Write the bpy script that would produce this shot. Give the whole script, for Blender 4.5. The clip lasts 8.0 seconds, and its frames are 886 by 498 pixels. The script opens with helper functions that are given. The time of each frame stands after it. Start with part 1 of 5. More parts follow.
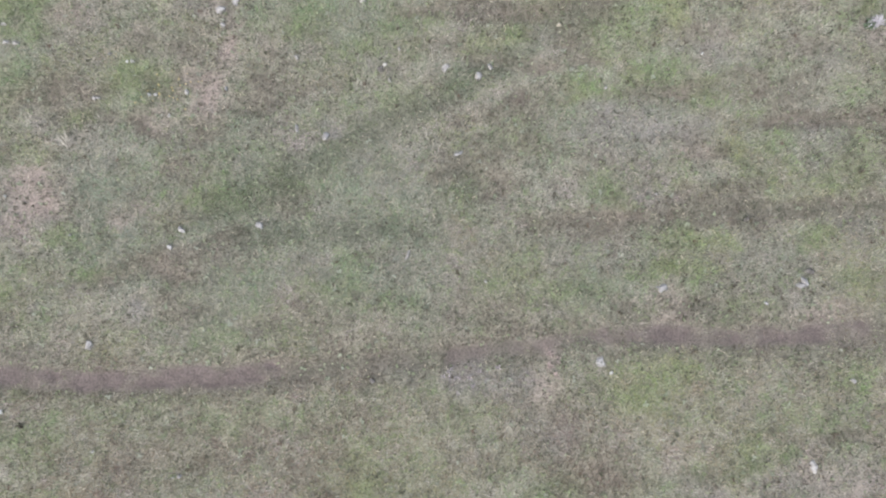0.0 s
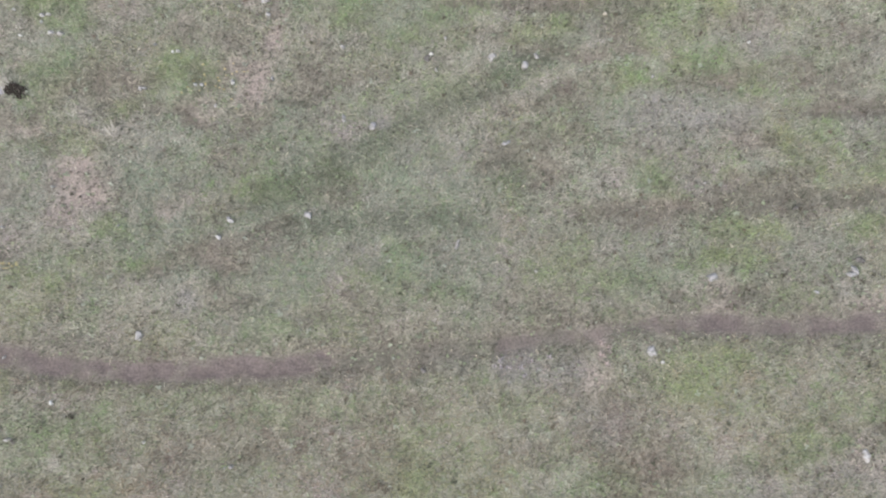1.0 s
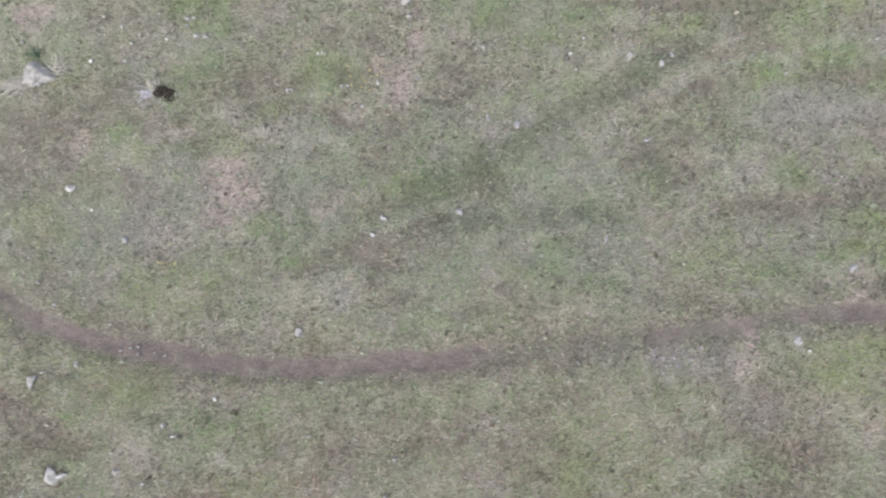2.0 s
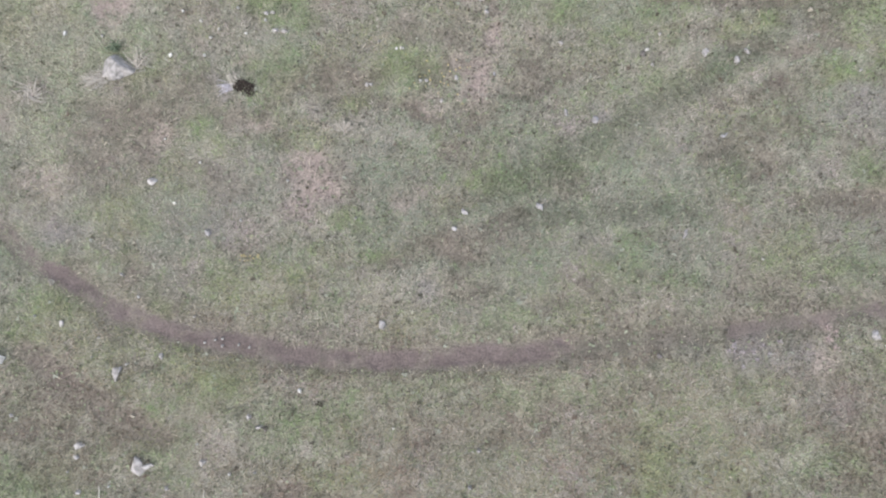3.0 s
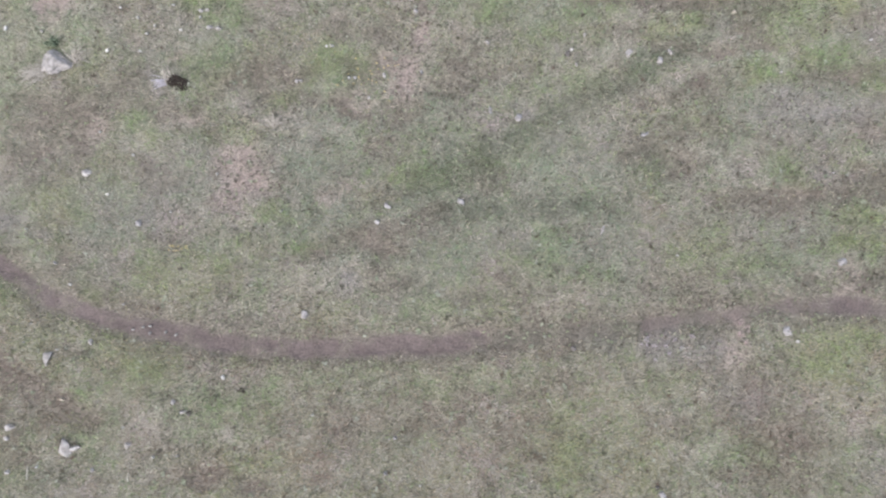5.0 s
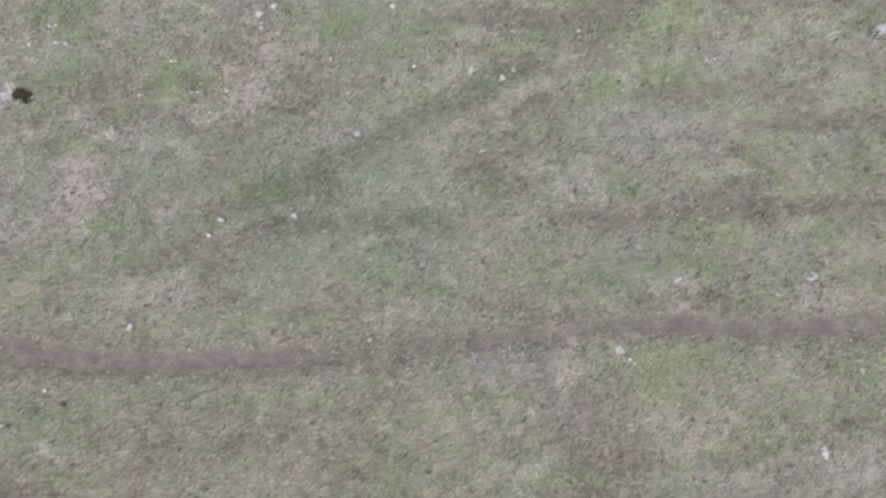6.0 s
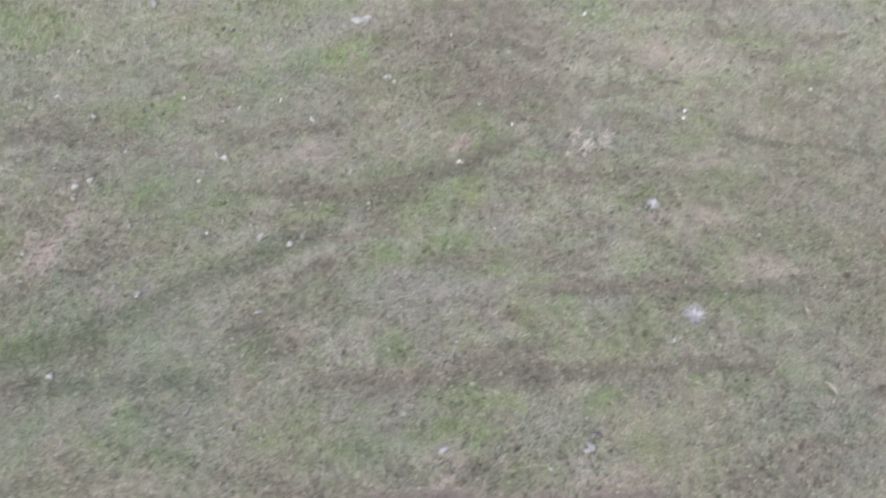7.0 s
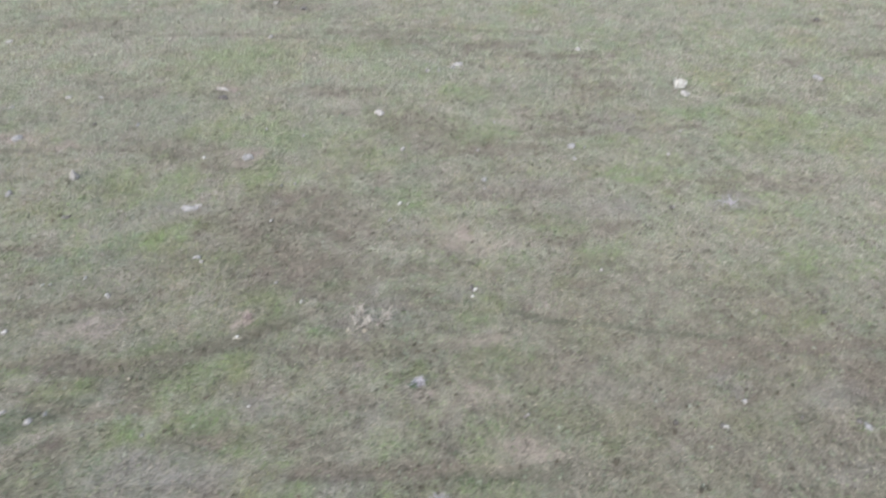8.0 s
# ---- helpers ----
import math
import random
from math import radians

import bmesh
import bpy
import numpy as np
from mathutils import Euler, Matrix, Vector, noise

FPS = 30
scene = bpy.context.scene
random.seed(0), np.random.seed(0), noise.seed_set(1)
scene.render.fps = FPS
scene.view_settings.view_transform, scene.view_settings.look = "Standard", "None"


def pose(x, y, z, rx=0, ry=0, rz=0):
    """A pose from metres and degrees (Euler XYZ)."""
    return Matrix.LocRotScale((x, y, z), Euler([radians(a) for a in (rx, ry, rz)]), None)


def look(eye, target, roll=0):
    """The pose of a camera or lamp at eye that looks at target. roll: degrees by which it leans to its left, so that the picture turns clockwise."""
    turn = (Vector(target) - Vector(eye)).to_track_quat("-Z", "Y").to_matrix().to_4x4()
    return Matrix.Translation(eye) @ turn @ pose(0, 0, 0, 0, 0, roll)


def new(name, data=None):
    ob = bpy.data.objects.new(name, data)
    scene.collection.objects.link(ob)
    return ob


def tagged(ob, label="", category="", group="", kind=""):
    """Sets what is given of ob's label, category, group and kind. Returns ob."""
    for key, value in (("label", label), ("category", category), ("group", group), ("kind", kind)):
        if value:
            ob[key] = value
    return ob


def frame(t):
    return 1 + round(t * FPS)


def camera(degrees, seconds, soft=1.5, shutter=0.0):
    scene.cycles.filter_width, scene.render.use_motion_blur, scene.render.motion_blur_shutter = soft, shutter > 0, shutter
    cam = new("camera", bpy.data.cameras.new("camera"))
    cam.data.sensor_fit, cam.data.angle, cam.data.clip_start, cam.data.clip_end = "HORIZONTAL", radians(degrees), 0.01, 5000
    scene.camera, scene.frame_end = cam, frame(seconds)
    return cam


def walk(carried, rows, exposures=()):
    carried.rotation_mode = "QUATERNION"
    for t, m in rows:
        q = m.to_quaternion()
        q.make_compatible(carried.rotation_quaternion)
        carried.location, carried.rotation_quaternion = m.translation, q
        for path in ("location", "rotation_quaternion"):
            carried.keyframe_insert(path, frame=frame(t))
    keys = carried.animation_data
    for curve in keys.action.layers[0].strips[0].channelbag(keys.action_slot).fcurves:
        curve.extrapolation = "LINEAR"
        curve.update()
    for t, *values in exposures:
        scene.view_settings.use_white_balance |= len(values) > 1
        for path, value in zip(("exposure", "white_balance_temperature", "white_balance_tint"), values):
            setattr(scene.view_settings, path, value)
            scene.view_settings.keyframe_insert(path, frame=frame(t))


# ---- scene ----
cam = camera(77.6, 8.0, soft=2.1, shutter=0.3)
METRES, EYE, TILT, LEAN, TURN = 20.0, 9.96, -82.9, -1.0, 0.0
ROWS = [
    (0.0, 0.0, 0.0, 0.0, 0.0, 0.0, -0.0),
    (0.5, -0.008, -0.0002, -0.0047, 0.06, 0.0, -0.1),
    (1.0, -0.0442, 0.0017, -0.0089, 0.01, -0.05, 0.16),
    (1.5, -0.1034, -0.0029, -0.0108, -0.25, -0.02, 0.41),
    (2.0, -0.1842, -0.0088, -0.0119, -0.41, -0.02, 0.86),
    (2.2, -0.2148, -0.0094, -0.0118, -0.48, -0.16, 0.9),
    (3.3, -0.2632, -0.0142, -0.0162, -0.5, -0.2, 0.52),
    (3.5, -0.2661, -0.0163, -0.0162, -0.48, -0.23, 0.47),
    (4.0, -0.2588, -0.0228, -0.0161, -0.38, -0.3, 0.37),
    (4.2, -0.2516, -0.024, -0.0168, -0.34, -0.3, 0.34),
    (5.3, -0.1437, -0.0268, -0.0212, -0.06, -0.38, -0.2),
    (5.5, -0.1134, -0.0266, -0.022, -0.03, -0.34, -0.27),
    (5.7, -0.0799, -0.0257, -0.0234, 0.04, -0.34, -0.38),
    (5.85, -0.0523, -0.0249, -0.0244, 0.09, 0.25, -0.47),
    (6.0, -0.0229, -0.024, -0.0253, 0.15, 1.8, -0.56),
    (6.5, 0.0826, -0.0215, -0.0287, 0.3, 10.1, -0.84),
    (7.0, 0.2017, -0.0184, -0.0312, 0.46, 19.56, -1.08),
    (7.5, 0.3278, -0.0131, -0.033, 0.59, 29.12, -1.28),
    (8.0, 0.461, -0.0096, -0.0331, 0.79, 38.61, -1.56),
]
EXPOSURES = [(0.0, 1.80, 6480, 10), (2.0, 1.80, 6420, 11), (3.5, 1.79, 6400, 13), (5.5, 1.81, 6400, 14), (6.5, 1.85, 6330, 13), (7.3, 1.86, 6330, 11), (8.0, 1.76, 6350, 9)]
walk(cam, [(t, pose(0, 0, EYE, TILT, LEAN, TURN) @ pose(METRES * x, METRES * y, METRES * z, 90 + pitch, roll, yaw)) for t, x, y, z, yaw, pitch, roll in ROWS], EXPOSURES)

# ---- sky and sun: bright overcast, the sun low behind thin cloud ----
SUN_HEIGHT, SUN_FROM = 40.0, 215.0
world = bpy.data.worlds.new("overcast_sky")
scene.world = world
world.use_nodes = True
wn = world.node_tree
sky = wn.nodes.new("ShaderNodeTexSky")
sky.sky_type, sky.sun_disc = "NISHITA", False
sky.sun_elevation, sky.sun_rotation = radians(SUN_HEIGHT), radians(SUN_FROM)
sky.dust_density, sky.ozone_density = 4.0, 0.6
veil = wn.nodes.new("ShaderNodeMixRGB")
veil.inputs[0].default_value = 0.6
veil.inputs[2].default_value = (6.2, 6.4, 6.6, 1)
wn.links.new(sky.outputs[0], veil.inputs[1])
wn.links.new(veil.outputs[0], wn.nodes["Background"].inputs[0])
wn.nodes["Background"].inputs[1].default_value = 0.13
sun = new("sun", bpy.data.lights.new("sun", "SUN"))
sun.data.energy, sun.data.angle, sun.data.color = 1.5, radians(14), (1.0, 0.95, 0.88)
az = radians(SUN_FROM)
sun.matrix_world = look((0, 0, 0), (-math.sin(az) * math.cos(radians(SUN_HEIGHT)), -math.cos(az) * math.cos(radians(SUN_HEIGHT)), -math.sin(radians(SUN_HEIGHT))))

# ---- the lie of the land ----
def hill(x, y, cx, cy, sx, sy):
    return np.exp(-(((x - cx) / sx) ** 2) - ((y - cy) / sy) ** 2)


def land(x, y):
    """Height of the meadow: a low swell along the path, shallow dips beside it."""
    return 0.15 * hill(x, y, -1, 0.3, 7, 2.4) - 0.22 * hill(x, y, -12, 2, 4, 8) - 0.13 * hill(x, y, 12, 4.5, 5, 4) + 0.2 * hill(x, y, 9, 20, 8, 4.5)


def lattice(ix, iy, seed):
    h = (ix.astype(np.int64) * 374761393 + iy.astype(np.int64) * 668265263 + seed * 974634777) & 0xFFFFFFFF
    h = ((h ^ (h >> 13)) * 1274126177) & 0xFFFFFFFF
    return ((h ^ (h >> 16)) & 0xFFFF) / 65535.0


def vnoise(x, y, size, seed=0):
    """Smooth noise from 0 to 1 with blotches of about that size in metres."""
    u, v = x / size, y / size
    iu, iv = np.floor(u), np.floor(v)
    fu, fv = u - iu, v - iv
    fu, fv = fu * fu * (3 - 2 * fu), fv * fv * (3 - 2 * fv)
    a, b = lattice(iu, iv, seed), lattice(iu + 1, iv, seed)
    c, d = lattice(iu, iv + 1, seed), lattice(iu + 1, iv + 1, seed)
    return (a * (1 - fu) + b * fu) * (1 - fv) + (c * (1 - fu) + d * fu) * fv


def fbm(x, y, size, octaves=4, seed=0):
    total, amount = 0.0, 0.0
    for n in range(octaves):
        k = 0.6**n
        c, s = math.cos(1.1 * n + 0.4), math.sin(1.1 * n + 0.4)
        total = total + k * vnoise(c * x - s * y + 31.7 * n, s * x + c * y - 17.3 * n, size / 2**n, seed + n)
        amount += k
    return total / amount


# What grows where: one layer for each kind of cover, on a grid of 5 cm cells.
X0, Y0, X1, Y1, CELL = -20.0, -9.0, 42.0, 42.0, 0.05
gx, gy = np.meshgrid(np.arange(X0, X1, CELL) + CELL / 2, np.arange(Y0, Y1, CELL) + CELL / 2)
warp_x = gx + 0.75 * (fbm(gx, gy, 0.6, 4, 11) - 0.5) + 0.14 * (vnoise(gx, gy, 0.09, 12) - 0.5)
warp_y = gy + 0.75 * (fbm(gx, gy, 0.6, 4, 21) - 0.5) + 0.14 * (vnoise(gx, gy, 0.09, 22) - 0.5)
speckle = np.clip(2.6 * fbm(gx, gy, 0.34, 4, 41) - 0.36, 0.2, 1.35)
FORCE = {"lush": 1.3, "straw": 1.3, "bare": 1.0, "brown": 1.4, "dark": 0.95, "grey": 1.2}
KINDS = ("lush", "straw", "bare", "brown", "dark", "grey", "trail")
cover = {k: np.zeros(gx.shape, np.float32) for k in KINDS}


def window(x0, x1, y0, y1):
    i0, i1 = max(0, int((x0 - X0) / CELL)), max(0, int((x1 - X0) / CELL) + 1)
    j0, j1 = max(0, int((y0 - Y0) / CELL)), max(0, int((y1 - Y0) / CELL) + 1)
    return slice(j0, j1), slice(i0, i1)


def patch(kind, x, y, rx, ry, turn=0, much=1.0):
    """A blotch of one kind of cover with a ragged, faded edge."""
    reach = 1.8 * max(rx, ry) + 0.4
    w = window(x - reach, x + reach, y - reach, y + reach)
    c, s = math.cos(radians(turn)), math.sin(radians(turn))
    dx, dy = warp_x[w] - x, warp_y[w] - y
    r = np.hypot((c * dx + s * dy) / rx, (c * dy - s * dx) / ry)
    cover[kind][w] = np.maximum(cover[kind][w], much * FORCE[kind] * np.clip(1.5 - 0.9 * r, 0, 1) * speckle[w])


def track(kind, half, strength, line):
    """A trodden line through the grass."""
    for (ax, ay), (bx, by) in zip(line, line[1:]):
        w = window(min(ax, bx) - 3 * half - 0.3, max(ax, bx) + 3 * half + 0.3, min(ay, by) - 3 * half - 0.3, max(ay, by) + 3 * half + 0.3)
        wx, wy = 0.25 * warp_x[w] + 0.75 * gx[w], 0.25 * warp_y[w] + 0.75 * gy[w]
        ux, uy = bx - ax, by - ay
        t = np.clip(((wx - ax) * ux + (wy - ay) * uy) / max(ux * ux + uy * uy, 1e-6), 0, 1)
        r = np.hypot(wx - ax - t * ux, wy - ay - t * uy) / half
        cover[kind][w] = np.maximum(cover[kind][w], (1.0 if kind == "trail" else 1.5) * strength * np.clip(1.7 - r, 0, 1) * (0.4 + 0.6 * speckle[w]))


track("trail", 0.16, 0.95, [(-13.11, 1.37), (-12.56, 0.89), (-11.80, 0.38), (-11.36, 0.07), (-10.82, -0.19), (-10.07, -0.46), (-9.23, -0.67), (-8.50, -0.83), (-7.78, -0.98), (-6.96, -1.05), (-6.14, -1.11), (-5.33, -1.10), (-4.30, -1.04), (-3.61, -1.03), (-2.82, -0.97)])
track("trail", 0.13, 0.3, [(-2.82, -0.97), (-2.04, -0.88), (-1.15, -0.81), (-0.26, -0.74), (0.33, -0.66)])
track("dark", 0.11, 0.6, [(-2.43, -0.93), (-1.15, -0.81), (-0.26, -0.74), (0.33, -0.66), (1.33, -0.52)])
track("brown", 0.2, 0.9, [(-2.63, -0.93), (-1.15, -0.81), (-0.26, -0.74), (0.33, -0.66), (0.93, -0.57)])
track("trail", 0.13, 0.6, [(0.33, -0.66), (0.93, -0.57), (1.73, -0.49), (2.34, -0.38), (3.15, -0.31)])
track("brown", 0.33, 0.42, [(-11.80, 0.38), (-10.82, -0.19), (-9.23, -0.67), (-7.78, -0.98), (-6.14, -1.11), (-4.30, -1.04), (-2.82, -0.97), (-1.15, -0.81), (0.33, -0.66), (2.34, -0.38), (3.86, -0.28), (5.92, -0.34), (7.80, -0.26)])
track("trail", 0.15, 0.85, [(3.15, -0.31), (3.86, -0.28), (4.89, -0.35), (5.92, -0.34), (6.96, -0.28), (7.80, -0.26)])
track("trail", 0.14, 0.5, [(7.71, -0.28), (8.73, -0.39), (9.74, -0.55)])
track("brown", 0.18, 0.65, [(-5.90, 0.72), (-5.11, 0.94), (-4.31, 1.13), (-3.52, 1.38)])
track("dark", 0.2, 0.55, [(-3.52, 1.38), (-2.72, 1.52), (-1.70, 1.56), (-0.28, 1.60)])
track("dark", 0.08, 0.35, [(4.54, 1.98), (5.77, 2.09), (6.87, 2.00), (7.88, 2.03), (8.81, 2.19), (10.39, 2.17)])
track("brown", 0.14, 0.75, [(1.82, 1.72), (3.01, 1.82), (4.10, 1.83), (4.77, 1.99), (5.77, 2.09), (6.87, 2.00), (7.88, 2.03), (8.81, 2.19), (9.49, 2.20), (10.39, 2.17)])
track("brown", 0.11, 0.5, [(4.55, 2.00), (5.34, 2.25), (6.15, 2.54)])
track("dark", 0.25, 0.55, [(-3.76, 2.01), (-2.96, 2.36), (-2.16, 2.81), (-1.34, 3.25), (-0.61, 3.75), (0.24, 4.21), (0.88, 4.66)])
track("dark", 0.19, 0.45, [(1.19, 4.67), (1.89, 5.21), (2.61, 5.70), (3.11, 6.27), (3.85, 6.51), (4.62, 6.89), (5.39, 7.28)])
track("brown", 0.14, 1.0, [(6.40, 3.70), (7.23, 3.75), (8.06, 3.83), (9.50, 3.90), (10.80, 3.85)])
track("brown", 0.14, 0.6, [(5.57, 6.34), (6.82, 6.43), (7.96, 6.50)])
track("dark", 0.055, 0.9, [(10.69, 7.77), (11.41, 7.60), (12.47, 7.53), (13.25, 7.44), (14.13, 7.25), (15.14, 7.17), (15.96, 7.30)])
track("brown", 0.08, 0.6, [(10.69, 7.77), (12.47, 7.53), (14.13, 7.25), (15.96, 7.30)])
track("brown", 0.14, 1.15, [(15.90, 7.14), (16.71, 6.91), (17.48, 6.94), (19.05, 7.06)])
track("brown", 0.17, 1.1, [(-12.51, -0.87), (-11.88, -1.23), (-11.44, -1.58), (-10.91, -1.98), (-10.39, -2.21), (-9.87, -2.41)])
track("brown", 0.1, 0.5, [(10.72, 7.75), (11.70, 7.60)])
track("brown", 0.15, 0.5, [(-1.12, 7.17), (-0.14, 7.42), (1.11, 7.60)])
track("dark", 0.18, 0.3, [(1.70, 5.11), (2.49, 5.48), (3.21, 5.78), (3.89, 6.32), (4.45, 6.57), (5.35, 7.08)])
track("brown", 0.16, 0.9, [(1.25, 5.78), (2.40, 5.97), (3.42, 6.22), (4.40, 6.72), (5.33, 7.16)])
track("brown", 0.12, 0.7, [(0.77, 4.89), (2.04, 4.68), (3.09, 4.90)])
track("brown", 0.1, 0.6, [(5.66, 8.12), (7.08, 7.82), (8.72, 7.81), (10.35, 7.76)])
track("brown", 0.12, 0.5, [(6.78, 6.36), (8.02, 6.53), (9.03, 6.68), (10.32, 6.97)])
track("dark", 0.14, 0.5, [(9.33, 3.69), (10.40, 3.79), (11.48, 3.91)])
track("brown", 0.12, 0.4, [(-3.78, 22.58), (-0.39, 22.85), (3.18, 22.43)])
track("brown", 0.12, 0.4, [(9.89, 14.90), (12.17, 15.32), (14.90, 15.73), (17.70, 16.12)])
track("brown", 0.12, 0.4, [(-5.35, 13.73), (-3.32, 14.06), (-0.87, 13.95)])
track("brown", 0.14, 0.4, [(6.44, 24.09), (9.99, 23.58), (13.49, 23.50)])

patch("lush", -7.86, 5.81, 0.66, 0.40, -4, 0.72)
patch("lush", -7.84, 4.45, 0.60, 0.49, -14, 0.43)
patch("lush", -5.49, 4.45, 0.64, 0.50, -6, 0.58)
patch("lush", -6.69, 3.62, 0.37, 0.24, -4, 0.58)
patch("lush", -7.70, 3.08, 0.53, 0.32, -4, 0.36)
patch("lush", -6.88, 1.34, 0.41, 0.21, -2, 0.50)
patch("lush", -2.47, 5.71, 0.75, 0.40, 0, 0.50)
patch("lush", -1.38, 5.38, 0.69, 0.65, -85, 0.36)
patch("lush", -0.51, 4.20, 0.64, 0.34, 0, 0.43)
patch("lush", -0.73, 5.39, 0.54, 0.52, -0, 0.43)
patch("lush", -3.77, 2.17, 0.62, 0.26, -1, 0.43)
patch("lush", -4.39, 2.17, 0.26, 0.21, -9, 0.50)
patch("lush", -1.53, 2.71, 0.93, 0.27, 0, 0.25)
patch("lush", -2.56, 2.60, 0.62, 0.43, -2, 0.29)
patch("straw", -6.76, 3.18, 0.37, 0.22, -3, 0.72)
patch("straw", -3.93, 4.90, 0.43, 0.21, -55, 0.64)
patch("straw", -0.72, 4.48, 0.64, 0.45, 0, 0.40)
patch("straw", -3.20, 5.36, 0.46, 0.32, -86, 0.40)
patch("straw", -5.70, 3.02, 0.42, 0.27, -4, 0.48)
patch("straw", -7.40, 1.34, 0.42, 0.26, -4, 0.48)
patch("straw", -1.94, 2.49, 0.41, 0.27, -1, 0.32)
patch("straw", -0.82, 3.37, 0.53, 0.44, -1, 0.28)
patch("bare", -3.81, 5.11, 0.44, 0.17, 70, 1.20)
patch("bare", -4.31, 4.12, 0.39, 0.36, -66, 0.90)
patch("bare", -7.24, 2.22, 0.48, 0.37, -10, 1.10)
patch("bare", -7.60, 1.70, 0.42, 0.31, -75, 0.60)
patch("bare", -5.50, 1.90, 0.29, 0.21, -6, 0.70)
patch("bare", -5.03, 3.78, 0.42, 0.22, -1, 0.50)
patch("bare", -6.87, 5.69, 0.38, 0.28, -6, 0.60)
patch("bare", -4.14, 5.81, 0.32, 0.21, -1, 0.70)
patch("brown", -4.69, 5.13, 0.43, 0.28, -2, 0.66)
patch("brown", -4.96, 4.34, 0.48, 0.28, -2, 0.57)
patch("brown", -5.54, 3.62, 0.42, 0.16, -1, 0.85)
patch("brown", -5.10, 3.40, 0.21, 0.13, -3, 0.85)
patch("brown", -6.95, 4.12, 0.80, 0.31, -1, 0.85)
patch("brown", -7.67, 3.84, 0.54, 0.22, -2, 0.57)
patch("brown", -3.17, 4.57, 0.42, 0.28, -1, 0.57)
patch("brown", -2.42, 4.30, 0.64, 0.22, 0, 0.66)
patch("brown", -3.25, 3.96, 0.53, 0.22, -0, 0.57)
patch("brown", -4.17, 3.46, 0.31, 0.22, -3, 0.57)
patch("brown", -4.33, 2.81, 0.52, 0.16, -0, 0.38)
patch("brown", -4.73, 2.59, 0.31, 0.16, -2, 0.47)
patch("brown", -5.54, 5.18, 0.32, 0.20, -2, 0.47)
patch("brown", -0.31, 5.97, 0.44, 0.14, 1, 0.76)
patch("brown", -2.75, 2.17, 0.41, 0.21, -1, 0.38)
patch("dark", -3.55, 3.68, 0.31, 0.22, -2, 0.42)
patch("dark", -1.13, 3.42, 0.74, 0.28, 27, 0.42)
patch("dark", -2.06, 2.87, 0.47, 0.20, 27, 0.42)
patch("dark", -3.39, 2.65, 0.41, 0.16, -0, 0.42)
patch("dark", -2.76, 2.38, 0.62, 0.27, -0, 0.34)
patch("dark", -4.06, 1.80, 0.70, 0.13, 12, 0.51)
patch("dark", -0.89, 1.54, 0.92, 0.15, 0, 0.59)
patch("dark", -0.99, 4.72, 0.15, 0.11, 0, 0.85)
patch("dark", -3.13, 1.64, 0.15, 0.10, -3, 0.51)
patch("dark", -7.00, 2.49, 0.21, 0.09, -2, 0.51)
patch("grey", -7.41, 3.41, 0.43, 0.32, -9, 0.42)
patch("grey", -6.57, 4.67, 0.43, 0.22, -2, 0.34)
patch("grey", -2.02, 3.36, 0.19, 0.15, -3, 0.77)
patch("grey", -3.13, 1.69, 0.16, 0.10, -2, 0.68)
patch("grey", -1.33, 2.82, 0.26, 0.19, -1, 0.42)
patch("grey", -2.47, 2.92, 0.42, 0.32, -3, 0.34)
patch("grey", -4.73, 1.33, 0.30, 0.12, -1, 0.34)
patch("grey", -3.30, 2.81, 0.41, 0.16, -0, 0.34)
patch("brown", 0.89, 5.96, 0.55, 0.16, 1, 0.85)
patch("brown", 1.87, 5.58, 0.27, 0.16, 2, 0.47)
patch("brown", 2.63, 5.42, 0.52, 0.44, 83, 0.66)
patch("brown", 2.97, 5.89, 0.33, 0.23, 3, 0.57)
patch("brown", 2.94, 4.96, 0.29, 0.27, 68, 0.57)
patch("brown", 5.06, 5.57, 0.39, 0.25, 4, 0.57)
patch("brown", 4.54, 4.24, 0.65, 0.28, 2, 0.76)
patch("brown", 6.09, 4.43, 0.50, 0.17, 2, 0.76)
patch("brown", 1.73, 3.88, 0.59, 0.20, 1, 0.76)
patch("brown", 2.16, 4.16, 0.43, 0.17, 1, 0.47)
patch("brown", 7.37, 5.09, 1.24, 0.14, 1, 0.47)
patch("brown", 7.03, 3.77, 1.44, 0.11, 1, 0.57)
patch("brown", 4.73, 2.10, 0.43, 0.32, 6, 0.76)
patch("brown", 4.29, 1.83, 0.32, 0.21, 4, 0.57)
patch("brown", 5.78, 1.89, 0.43, 0.15, 1, 0.57)
patch("brown", 5.60, 2.27, 0.54, 0.15, 1, 0.66)
patch("brown", 7.73, 2.02, 0.76, 0.15, 1, 0.85)
patch("brown", 8.40, 2.18, 0.44, 0.11, 1, 0.76)
patch("brown", 6.86, 1.95, 0.65, 0.13, 1, 0.57)
patch("brown", 3.44, 1.72, 0.52, 0.16, 1, 0.47)
patch("brown", 0.65, 2.61, 0.63, 0.24, 0, 0.85)
patch("brown", 1.17, 2.40, 0.31, 0.27, 4, 0.76)
patch("brown", 1.08, 3.10, 0.42, 0.22, 1, 0.47)
patch("brown", 2.03, 3.27, 0.53, 0.33, 2, 0.38)
patch("brown", 5.12, 3.08, 0.32, 0.16, 2, 0.57)
patch("brown", 3.08, 3.01, 0.32, 0.16, 2, 0.47)
patch("brown", 2.60, 1.56, 0.52, 0.16, 1, 0.47)
patch("brown", 6.85, 4.28, 0.45, 0.23, 3, 0.38)
